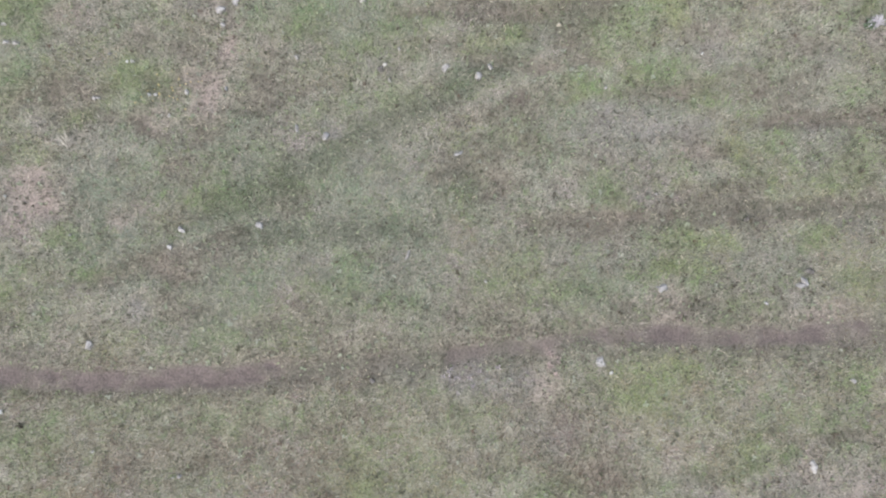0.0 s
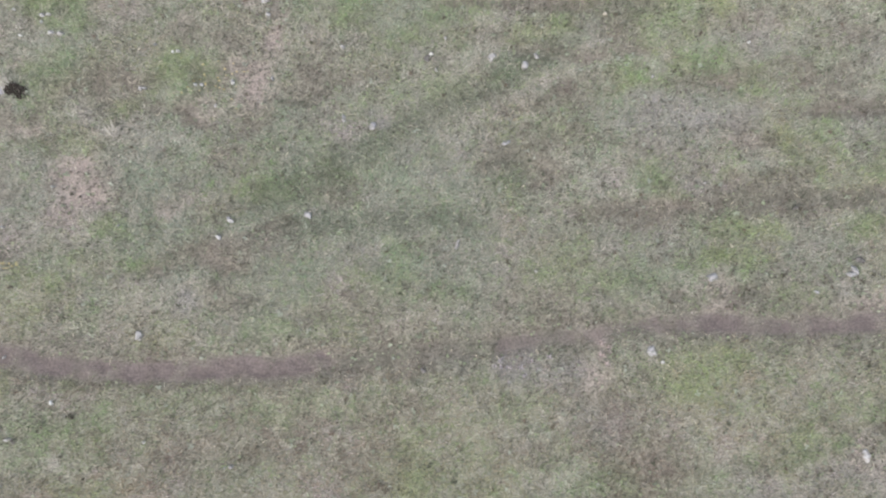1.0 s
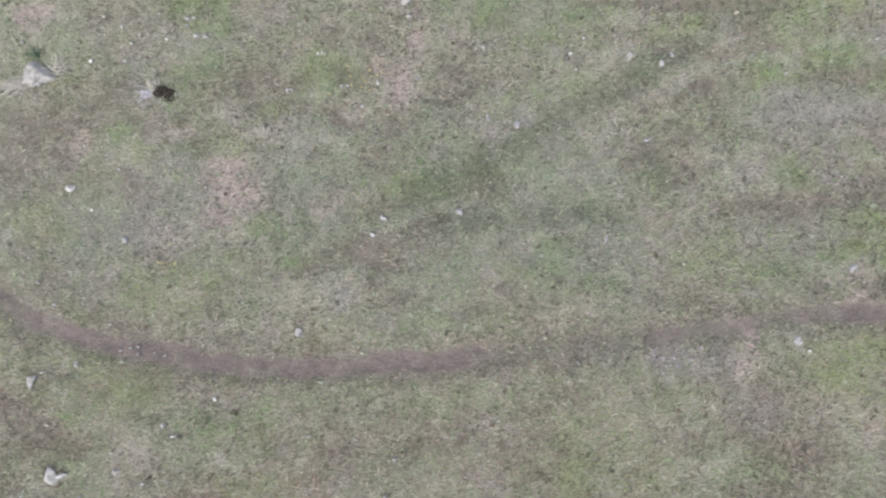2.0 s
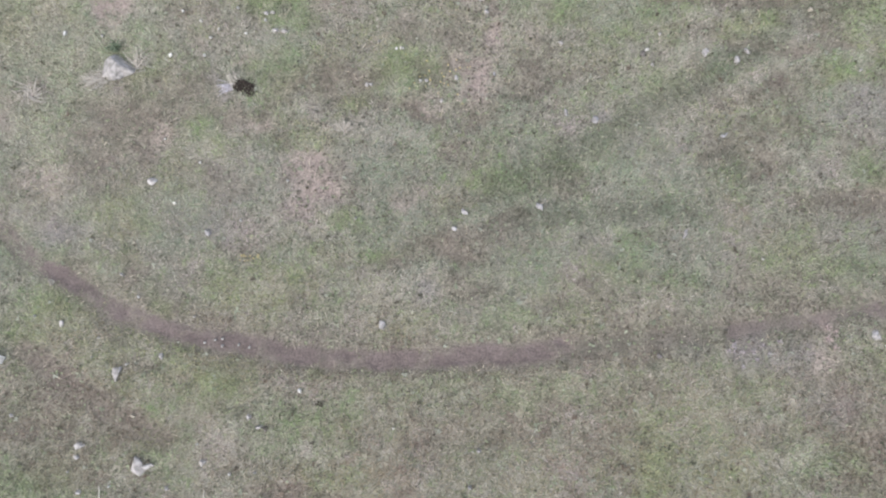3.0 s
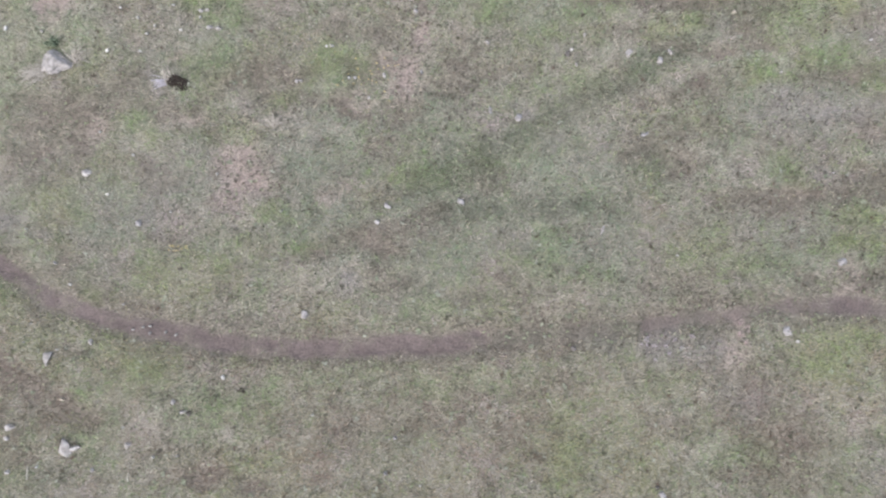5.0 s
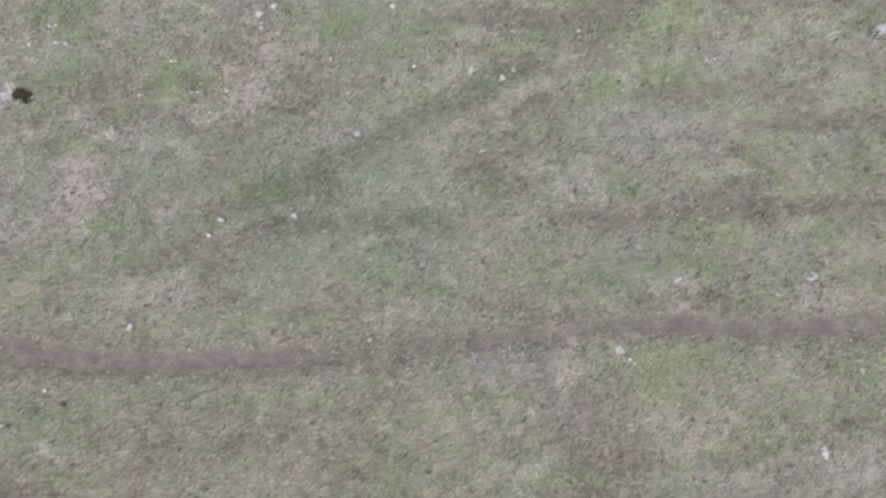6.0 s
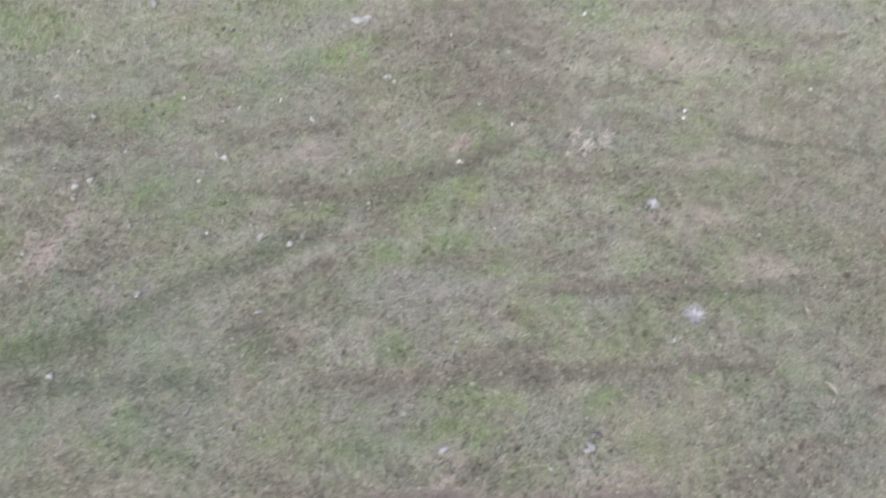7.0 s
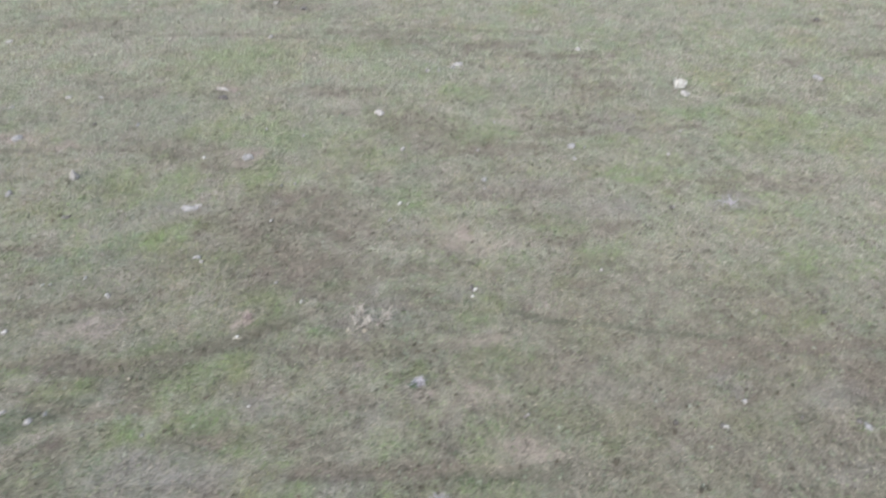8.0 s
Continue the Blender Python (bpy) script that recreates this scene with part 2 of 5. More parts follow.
patch("brown", 8.59, 3.74, 0.23, 0.17, 10, 0.66)
patch("lush", 1.22, 5.46, 0.61, 0.28, 22, 0.58)
patch("lush", 2.42, 5.59, 0.13, 0.09, 3, 0.65)
patch("lush", 3.62, 5.55, 0.77, 0.63, 7, 0.36)
patch("lush", 4.13, 4.64, 0.66, 0.34, 2, 0.43)
patch("lush", 2.81, 4.17, 0.54, 0.28, 1, 0.58)
patch("lush", 5.08, 4.03, 0.33, 0.16, 2, 0.43)
patch("lush", 6.35, 4.90, 0.50, 0.29, 3, 0.22)
patch("lush", 6.00, 3.26, 0.65, 0.33, 2, 0.43)
patch("lush", 7.80, 2.67, 0.66, 0.38, 4, 0.50)
patch("lush", 7.12, 2.44, 0.55, 0.22, 2, 0.36)
patch("lush", 3.16, 2.30, 0.47, 0.32, 3, 0.36)
patch("lush", 1.39, 3.16, 0.42, 0.27, 1, 0.22)
patch("lush", 4.89, 1.41, 0.63, 0.19, 1, 0.58)
patch("lush", 8.33, 4.47, 0.68, 0.34, 3, 0.36)
patch("lush", 8.32, 3.34, 0.45, 0.33, 76, 0.36)
patch("lush", 4.55, 2.53, 0.32, 0.16, 2, 0.29)
patch("straw", 2.32, 2.41, 0.53, 0.38, 3, 0.40)
patch("straw", 7.43, 5.84, 0.68, 0.18, 2, 0.32)
patch("straw", 5.59, 5.23, 0.67, 0.35, 3, 0.32)
patch("straw", 7.40, 4.17, 0.56, 0.28, 3, 0.40)
patch("straw", 5.20, 2.75, 0.43, 0.16, 1, 0.40)
patch("straw", 2.07, 4.61, 0.65, 0.23, 1, 0.32)
patch("straw", 1.70, 2.51, 0.43, 0.42, 66, 0.28)
patch("straw", 8.50, 4.47, 0.46, 0.34, 10, 0.40)
patch("grey", 3.42, 3.40, 0.64, 0.39, 2, 0.51)
patch("grey", 5.15, 3.52, 0.33, 0.22, 4, 0.51)
patch("grey", 4.11, 2.31, 0.37, 0.16, 1, 0.42)
patch("grey", 7.42, 3.22, 0.47, 0.42, 46, 0.34)
patch("grey", 7.78, 4.69, 0.45, 0.29, 5, 0.42)
patch("grey", 8.55, 5.63, 0.22, 0.20, 50, 0.51)
patch("dark", 0.44, 2.39, 0.44, 0.43, 17, 0.68)
patch("dark", 5.67, 1.84, 0.13, 0.08, 4, 0.85)
patch("dark", 6.08, 2.87, 0.43, 0.22, 2, 0.42)
patch("dark", 1.42, 4.95, 0.99, 0.13, 21, 0.34)
patch("dark", 4.82, 1.89, 0.27, 0.15, 2, 0.42)
patch("lush", -6.11, 0.77, 0.36, 0.14, -1, 0.86)
patch("lush", -7.40, 0.42, 0.41, 0.25, -4, 0.36)
patch("lush", -1.68, 0.62, 0.50, 0.40, -3, 0.36)
patch("lush", -0.67, 0.22, 0.40, 0.20, -0, 0.50)
patch("lush", -3.43, -0.37, 0.25, 0.12, -1, 0.36)
patch("lush", -3.39, -1.82, 0.59, 0.24, -0, 0.25)
patch("lush", -4.28, -1.53, 0.49, 0.12, -0, 0.36)
patch("lush", -6.66, -2.48, 0.39, 0.19, -1, 0.29)
patch("lush", -2.10, 1.23, 0.61, 0.15, -0, 0.29)
patch("lush", -1.18, 1.03, 0.50, 0.20, -0, 0.29)
patch("lush", -6.60, -2.01, 0.39, 0.28, -4, 0.22)
patch("straw", -6.06, 0.17, 0.91, 0.35, -1, 0.40)
patch("straw", -6.32, -0.37, 0.70, 0.20, -0, 0.32)
patch("straw", -7.13, -2.67, 0.58, 0.19, -0, 0.64)
patch("straw", -3.00, -1.92, 0.78, 0.38, -1, 0.20)
patch("straw", -1.03, -2.87, 0.49, 0.28, -1, 0.20)
patch("brown", -4.80, 0.87, 0.50, 0.14, -0, 0.95)
patch("brown", -3.69, 0.92, 0.40, 0.12, -0, 0.66)
patch("brown", -4.55, 0.17, 0.40, 0.25, -2, 0.47)
patch("brown", -2.65, -0.17, 0.59, 0.20, -0, 0.47)
patch("brown", -1.06, -0.57, 0.59, 0.20, -0, 0.66)
patch("brown", -2.06, -0.07, 0.50, 0.20, -0, 0.38)
patch("brown", -7.31, -0.62, 0.40, 0.12, -0, 0.47)
patch("brown", -4.05, -2.48, 0.39, 0.19, -1, 0.38)
patch("brown", -3.28, -2.11, 0.39, 0.29, -2, 0.38)
patch("brown", -1.91, -2.59, 0.49, 0.33, -1, 0.66)
patch("brown", -1.73, -1.73, 0.59, 0.24, -0, 0.47)
patch("dark", -4.38, 0.62, 0.30, 0.20, -3, 0.34)
patch("dark", -0.76, -0.86, 0.69, 0.14, -0, 0.51)
patch("dark", -1.25, -1.25, 0.12, 0.08, -1, 0.77)
patch("dark", -3.39, 0.82, 0.40, 0.15, -0, 0.34)
patch("dark", -2.88, -2.68, 0.14, 0.09, -2, 0.59)
patch("grey", -5.14, 0.02, 0.20, 0.14, -3, 0.68)
patch("grey", -7.17, 0.17, 0.36, 0.25, -5, 0.34)
patch("grey", -0.26, -1.06, 0.49, 0.24, -0, 0.42)
patch("grey", 0.63, -1.01, 0.60, 0.27, -0, 0.68)
patch("grey", 1.32, -1.06, 0.60, 0.24, -0, 0.59)
patch("grey", 2.01, -1.94, 0.50, 0.34, 0, 0.34)
patch("grey", 6.83, 0.54, 0.53, 0.21, 1, 0.42)
patch("grey", 7.05, -2.92, 0.90, 0.24, -0, 0.51)
patch("grey", 6.05, -2.91, 0.60, 0.19, 0, 0.51)
patch("bare", 2.03, -0.77, 0.29, 0.28, 82, 0.80)
patch("bare", 1.92, -1.21, 0.25, 0.21, 1, 0.60)
patch("bare", 3.99, 0.28, 0.41, 0.15, 1, 0.50)
patch("bare", 7.00, 0.13, 0.74, 0.20, 0, 0.45)
patch("bare", 6.68, -2.63, 0.40, 0.19, 1, 0.60)
patch("bare", 7.26, -2.87, 0.60, 0.24, 1, 0.50)
patch("brown", 4.29, 0.02, 0.93, 0.14, 0, 0.66)
patch("brown", 3.37, 0.18, 0.51, 0.15, 0, 0.47)
patch("brown", 2.30, -2.13, 0.59, 0.38, 0, 0.66)
patch("brown", 2.88, -2.70, 0.54, 0.43, 2, 0.76)
patch("brown", 1.92, -1.55, 0.50, 0.29, 0, 0.57)
patch("brown", 2.81, -1.55, 0.40, 0.29, 1, 0.38)
patch("brown", 0.93, 0.02, 0.60, 0.20, 0, 0.57)
patch("brown", 1.33, -0.27, 0.60, 0.10, -0, 0.57)
patch("brown", 1.13, -0.37, 0.90, 0.10, -0, 0.47)
patch("brown", 7.31, -2.25, 0.61, 0.12, -0, 0.76)
patch("brown", 0.72, -2.41, 0.49, 0.14, -0, 0.38)
patch("brown", 5.74, 0.02, 0.52, 0.10, 0, 0.47)
patch("lush", 4.43, 0.79, 0.47, 0.18, 1, 0.65)
patch("lush", 3.83, -1.17, 0.71, 0.39, 1, 0.36)
patch("lush", 5.55, 0.33, 0.31, 0.18, 2, 0.43)
patch("lush", 7.73, -0.98, 0.42, 0.25, 3, 0.36)
patch("lush", 7.60, 0.85, 0.43, 0.21, 2, 0.29)
patch("lush", 5.58, -2.53, 0.60, 0.24, 0, 0.36)
patch("lush", 6.54, -1.76, 0.51, 0.39, 5, 0.29)
patch("lush", 2.67, 0.53, 0.61, 0.30, 1, 0.29)
patch("lush", 1.14, 0.73, 0.41, 0.25, 1, 0.29)
patch("lush", 2.44, -0.27, 0.40, 0.10, 0, 0.36)
patch("lush", 7.86, 0.33, 0.32, 0.20, 4, 0.29)
patch("straw", 5.38, 0.94, 0.42, 0.21, 2, 0.32)
patch("straw", 4.49, -2.33, 0.60, 0.38, 1, 0.32)
patch("straw", 5.85, -1.37, 0.61, 0.39, 2, 0.24)
patch("straw", 1.01, -2.79, 0.59, 0.19, -0, 0.32)
patch("straw", 3.50, -2.04, 0.50, 0.29, 0, 0.32)
patch("lush", -13.42, 5.49, 0.58, 0.42, -83, 0.65)
patch("lush", -13.25, 4.46, 0.42, 0.34, -5, 0.43)
patch("lush", -8.35, 4.48, 0.33, 0.29, -8, 0.65)
patch("lush", -7.72, 5.57, 0.28, 0.18, -2, 0.58)
patch("lush", -6.60, 3.72, 0.27, 0.17, -1, 0.65)
patch("lush", -11.18, 4.87, 0.20, 0.11, -2, 0.86)
patch("lush", -10.43, 4.23, 0.28, 0.17, -3, 0.50)
patch("lush", -10.69, 3.84, 0.27, 0.11, -1, 0.43)
patch("lush", -9.45, 3.14, 0.33, 0.17, -2, 0.43)
patch("lush", -7.83, 3.28, 0.27, 0.16, -2, 0.43)
patch("lush", -10.61, 1.57, 0.54, 0.43, -8, 0.36)
patch("lush", -11.47, 1.69, 0.43, 0.32, -7, 0.29)
patch("lush", -12.70, 1.37, 0.51, 0.19, -1, 0.43)
patch("lush", -13.08, 1.05, 0.30, 0.13, -1, 0.43)
patch("lush", -12.34, 0.73, 0.52, 0.32, -3, 0.43)
patch("lush", -12.08, 0.10, 0.62, 0.36, -3, 0.65)
patch("lush", -10.98, 0.72, 0.42, 0.16, -1, 0.36)
patch("lush", -10.10, 0.03, 0.22, 0.20, -38, 0.65)
patch("lush", -10.22, -0.64, 0.21, 0.10, -2, 0.58)
patch("lush", -9.53, -0.85, 0.16, 0.10, -3, 0.65)
patch("lush", -8.08, -1.11, 0.62, 0.10, -0, 0.43)
patch("lush", -7.52, -1.16, 0.14, 0.08, -1, 0.86)
patch("lush", -7.65, -2.06, 0.61, 0.20, -1, 0.36)
patch("lush", -9.00, -1.35, 0.41, 0.20, -1, 0.22)
patch("lush", -9.66, -2.43, 0.41, 0.38, -27, 0.43)
patch("lush", -12.01, -3.18, 0.59, 0.28, -3, 0.29)
patch("lush", -12.54, -0.51, 0.50, 0.25, -2, 0.29)
patch("lush", -6.54, -2.56, 0.30, 0.19, -1, 0.43)
patch("lush", -9.07, 0.59, 0.27, 0.26, -41, 0.29)
patch("lush", -7.60, 0.57, 0.63, 0.26, -1, 0.29)
patch("lush", -13.01, 5.61, 0.32, 0.23, -2, 0.36)
patch("straw", -13.21, 2.56, 0.51, 0.27, -1, 0.40)
patch("straw", -12.90, 4.01, 0.53, 0.34, -2, 0.48)
patch("straw", -7.02, 3.22, 0.32, 0.17, -1, 0.72)
patch("straw", -11.05, 5.56, 0.66, 0.17, -1, 0.48)
patch("straw", -11.42, 4.24, 0.43, 0.11, -1, 0.72)
patch("straw", -10.67, 4.69, 0.29, 0.27, -62, 0.56)
patch("straw", -10.81, 5.21, 0.55, 0.29, -2, 0.32)
patch("straw", -12.15, 5.62, 0.33, 0.23, -3, 0.32)
patch("straw", -8.04, 5.23, 0.33, 0.14, -1, 0.40)
patch("straw", -7.58, -0.56, 0.82, 0.20, -1, 0.40)
patch("straw", -8.51, -0.35, 0.42, 0.20, -1, 0.32)
patch("straw", -8.05, -2.54, 0.60, 0.19, -1, 0.56)
patch("straw", -8.63, -3.21, 0.50, 0.29, -2, 0.32)
patch("straw", -8.27, -1.66, 0.61, 0.20, -1, 0.32)
patch("straw", -6.95, -1.67, 0.51, 0.25, -1, 0.24)
patch("straw", -12.62, 0.42, 0.41, 0.16, -1, 0.40)
patch("straw", -8.25, 1.21, 0.85, 0.21, -1, 0.24)
patch("bare", -7.32, 2.28, 0.37, 0.33, -7, 1.20)
patch("bare", -8.48, 3.24, 0.33, 0.13, -2, 0.70)
patch("bare", -12.74, 4.01, 0.37, 0.28, -4, 0.50)
patch("bare", -11.49, 5.68, 0.39, 0.16, -1, 0.90)
patch("bare", -9.64, 4.96, 0.24, 0.21, -9, 0.50)
patch("bare", -8.68, 4.54, 0.14, 0.13, -65, 1.00)
patch("bare", -10.26, 2.99, 0.27, 0.22, -8, 0.60)
patch("bare", -12.47, 2.34, 0.37, 0.22, -2, 0.50)
patch("bare", -13.32, 3.39, 0.26, 0.22, -10, 0.60)
patch("brown", -11.04, 3.33, 0.81, 0.50, -3, 0.95)
patch("brown", -11.55, 2.78, 0.43, 0.38, -16, 0.85)
patch("brown", -10.68, 2.77, 0.45, 0.42, -54, 0.57)
patch("brown", -11.31, 2.45, 0.54, 0.27, -2, 0.57)
patch("brown", -9.65, 3.99, 0.55, 0.28, -2, 0.57)
patch("brown", -8.98, 3.53, 0.65, 0.22, -1, 0.57)
patch("brown", -7.25, 4.07, 0.54, 0.23, -1, 0.76)
patch("brown", -9.96, 3.54, 0.44, 0.17, -2, 0.57)
patch("brown", -12.09, -1.13, 0.63, 0.14, -34, 0.95)
patch("brown", -11.44, -1.63, 0.37, 0.17, -34, 0.95)
patch("brown", -10.85, -2.03, 0.42, 0.17, -29, 0.95)
patch("brown", -12.30, -0.92, 0.40, 0.10, -1, 0.66)
patch("brown", -10.48, -2.33, 0.51, 0.15, -1, 0.66)
patch("brown", -12.14, -1.72, 0.60, 0.30, -3, 0.57)
patch("brown", -12.39, -2.21, 0.59, 0.29, -3, 0.66)
patch("brown", -11.78, -2.42, 0.50, 0.29, -4, 0.57)
patch("brown", -11.64, -2.90, 0.59, 0.19, -1, 0.57)
patch("brown", -12.75, -1.52, 0.31, 0.28, -45, 0.47)
patch("brown", -10.34, -1.24, 0.31, 0.15, -2, 0.57)
patch("brown", -13.04, 1.14, 0.26, 0.08, -21, 1.04)
patch("brown", -10.55, 0.50, 0.42, 0.16, -1, 0.66)
patch("brown", -11.69, 0.31, 0.31, 0.15, -2, 0.57)
patch("brown", -7.73, -3.41, 0.70, 0.14, -1, 0.95)
patch("brown", -9.86, -0.54, 0.42, 0.31, -4, 0.28)
patch("brown", -8.92, 2.09, 0.43, 0.22, -2, 0.38)
patch("brown", -8.54, -2.93, 0.30, 0.14, -1, 0.47)
patch("grey", -11.97, 1.31, 0.42, 0.21, -2, 0.77)
patch("grey", -8.99, 1.23, 0.43, 0.21, -2, 0.42)
patch("grey", -7.28, 0.26, 0.26, 0.21, -86, 0.51)
patch("grey", -8.06, 1.86, 0.85, 0.32, -1, 0.34)
patch("grey", -8.72, 2.41, 0.65, 0.33, -2, 0.26)
patch("grey", -12.23, 5.16, 0.22, 0.12, -1, 0.42)
patch("grey", -7.59, 4.64, 0.16, 0.09, -2, 0.42)
patch("grey", -9.22, 4.10, 0.16, 0.11, -4, 0.68)
patch("lush", -6.87, 10.76, 1.35, 0.70, -6, 0.72)
patch("lush", -3.29, 7.86, 0.81, 0.42, -4, 0.58)
patch("lush", -2.56, 8.14, 0.54, 0.21, -0, 0.43)
patch("lush", 1.03, 9.80, 0.85, 0.38, 1, 0.79)
patch("lush", 1.84, 10.32, 0.87, 0.30, 1, 0.43)
patch("lush", -2.43, 6.05, 0.53, 0.42, -27, 0.29)
patch("lush", 0.72, 5.12, 0.30, 0.14, -0, 0.50)
patch("lush", -0.60, 8.55, 0.82, 0.21, 1, 0.29)
patch("lush", 3.20, 9.21, 0.84, 0.37, 2, 0.22)
patch("lush", -0.50, 5.80, 0.50, 0.29, -3, 0.29)
patch("lush", 3.01, 5.32, 0.73, 0.28, 1, 0.22)
patch("brown", -4.67, 7.16, 1.43, 0.26, 1, 0.76)
patch("brown", -4.33, 7.74, 0.80, 0.25, -0, 0.57)
patch("brown", 1.21, 6.00, 0.50, 0.18, 1, 0.66)
patch("brown", 2.72, 5.89, 0.50, 0.18, 1, 0.57)
patch("brown", 3.61, 9.41, 1.27, 0.84, 2, 0.30)
patch("brown", 4.74, 9.08, 0.98, 0.82, 7, 0.95)
patch("brown", 5.63, 10.54, 0.88, 0.50, 4, 0.57)
patch("brown", 4.45, 10.81, 0.89, 0.61, 3, 0.57)
patch("brown", -2.31, 9.45, 1.16, 0.09, -6, 0.85)
patch("brown", -2.37, 6.82, 0.64, 0.16, 1, 0.38)
patch("brown", 0.11, 5.10, 0.60, 0.17, 1, 0.38)
patch("brown", 2.88, 5.32, 0.37, 0.14, 1, 0.47)
patch("brown", 1.53, 7.75, 0.80, 0.20, 1, 0.38)
patch("brown", 4.87, 8.54, 1.10, 0.21, 2, 0.66)
patch("grey", 0.74, 6.75, 0.77, 0.28, 1, 0.77)
patch("grey", 0.39, 6.50, 0.51, 0.15, 1, 0.68)
patch("grey", -4.97, 8.51, 0.35, 0.21, -8, 0.59)
patch("grey", -5.63, 6.58, 0.52, 0.23, -4, 0.42)
patch("grey", -1.03, 4.80, 0.24, 0.14, -4, 0.51)
patch("grey", -4.49, 5.84, 0.38, 0.17, -4, 0.51)
patch("bare", 0.97, 6.91, 0.52, 0.16, 1, 0.40)
patch("bare", 4.33, 7.34, 0.20, 0.19, 33, 0.80)
patch("straw", -5.47, 6.12, 0.76, 0.22, -1, 0.32)
patch("straw", -5.21, 5.11, 0.51, 0.33, -16, 0.40)
patch("brown", 7.80, 8.91, 0.98, 0.18, 2, 0.66)
patch("brown", 8.65, 10.15, 0.73, 0.27, 3, 0.57)
patch("brown", 6.90, 8.18, 0.82, 0.14, 2, 0.57)
patch("brown", 8.52, 8.07, 0.68, 0.17, 3, 0.66)
patch("brown", 7.54, 6.50, 1.42, 0.15, 2, 0.76)
patch("brown", 6.25, 6.38, 0.77, 0.18, 2, 0.66)
patch("brown", 12.58, 7.49, 0.67, 0.08, 2, 0.85)
patch("brown", 14.25, 7.34, 0.53, 0.10, 2, 0.66)
patch("brown", 12.39, 11.28, 0.91, 0.25, 3, 0.47)
patch("brown", 6.34, 10.27, 0.87, 0.49, 4, 0.57)
patch("brown", 7.04, 5.17, 0.74, 0.17, 3, 0.47)
patch("brown", 5.92, 7.39, 0.66, 0.19, 2, 0.38)
patch("brown", 11.86, 6.21, 0.64, 0.18, 3, 0.38)
patch("lush", 12.17, 10.97, 0.90, 0.36, 5, 0.36)
patch("lush", 9.97, 7.79, 0.48, 0.32, 12, 0.58)
patch("lush", 4.60, 6.02, 0.37, 0.31, 85, 0.65)
patch("lush", 4.87, 7.85, 0.80, 0.34, 2, 0.36)
patch("lush", 4.99, 7.12, 0.52, 0.24, 3, 0.43)
patch("lush", 8.51, 6.02, 0.24, 0.17, 71, 0.65)
patch("lush", 10.23, 6.38, 0.79, 0.37, 6, 0.43)
patch("lush", 11.03, 5.39, 0.76, 0.35, 6, 0.36)
patch("lush", 13.29, 9.64, 0.61, 0.43, 24, 0.36)
patch("lush", 12.05, 8.61, 0.42, 0.21, 7, 0.43)
patch("lush", 12.36, 7.14, 0.80, 0.31, 4, 0.29)
patch("lush", 12.92, 5.09, 0.50, 0.27, 9, 0.29)
patch("lush", 6.28, 6.92, 0.52, 0.19, 3, 0.29)
patch("lush", 13.48, 6.10, 0.65, 0.36, 10, 0.22)
patch("lush", 6.51, 8.33, 0.55, 0.17, 3, 0.29)
patch("grey", 7.54, 7.78, 0.61, 0.33, 5, 0.40)
patch("grey", 7.63, 7.29, 0.67, 0.32, 5, 0.40)
patch("grey", 7.33, 8.36, 0.41, 0.14, 3, 0.68)
patch("grey", 5.80, 4.86, 0.73, 0.24, 3, 0.42)
patch("grey", 8.11, 10.53, 0.74, 0.30, 4, 0.42)
patch("grey", 13.01, 5.80, 0.76, 0.29, 4, 0.26)
patch("bare", 9.41, 10.37, 0.59, 0.27, 5, 0.60)
patch("bare", 10.07, 6.91, 0.79, 0.15, 3, 0.50)
patch("brown", 13.76, 10.81, 0.53, 0.29, 10, 0.60)
patch("brown", 12.46, 8.63, 0.28, 0.14, 7, 0.80)
patch("bare", 8.70, 5.59, 0.16, 0.13, 36, 0.60)
patch("straw", 7.01, 9.52, 0.85, 0.37, 4, 0.40)
patch("straw", 10.25, 10.21, 0.59, 0.38, 11, 0.32)
patch("straw", 8.18, 5.50, 0.88, 0.28, 3, 0.32)
patch("straw", 9.89, 5.28, 0.75, 0.28, 4, 0.32)
patch("straw", 13.76, 8.83, 0.74, 0.50, 20, 0.32)
patch("straw", 11.67, 8.78, 0.43, 0.24, 9, 0.40)
patch("brown", 7.71, 3.75, 0.82, 0.12, 2, 0.57)
patch("brown", 9.83, 3.82, 0.83, 0.10, 2, 0.66)
patch("brown", 11.02, 3.88, 0.71, 0.08, 2, 0.76)
patch("brown", 6.78, 3.71, 0.35, 0.12, 3, 0.57)
patch("brown", 4.82, 3.28, 0.34, 0.30, 10, 0.57)
patch("brown", 13.07, 3.72, 0.35, 0.10, 3, 0.76)
patch("brown", 11.40, 0.76, 1.24, 0.19, 2, 0.57)
patch("brown", 10.60, 0.45, 0.62, 0.28, 6, 0.66)
patch("brown", 9.42, 0.15, 0.60, 0.23, 4, 0.66)
patch("brown", 4.58, 0.13, 0.49, 0.23, 2, 0.66)
patch("brown", 6.18, 0.54, 0.20, 0.09, 3, 0.57)
patch("brown", 7.95, 0.30, 0.40, 0.14, 3, 0.47)
patch("brown", 12.39, 1.79, 0.23, 0.15, 20, 0.85)
patch("brown", 9.59, 2.21, 0.22, 0.11, 6, 0.85)
patch("lush", 9.78, 3.57, 0.71, 0.31, 5, 0.43)
patch("lush", 10.53, 3.34, 0.71, 0.36, 8, 0.50)
patch("lush", 13.16, 4.69, 0.49, 0.20, 5, 0.58)
patch("lush", 7.09, 1.45, 0.32, 0.20, 7, 0.50)
patch("lush", 11.05, 1.98, 0.55, 0.21, 5, 0.29)
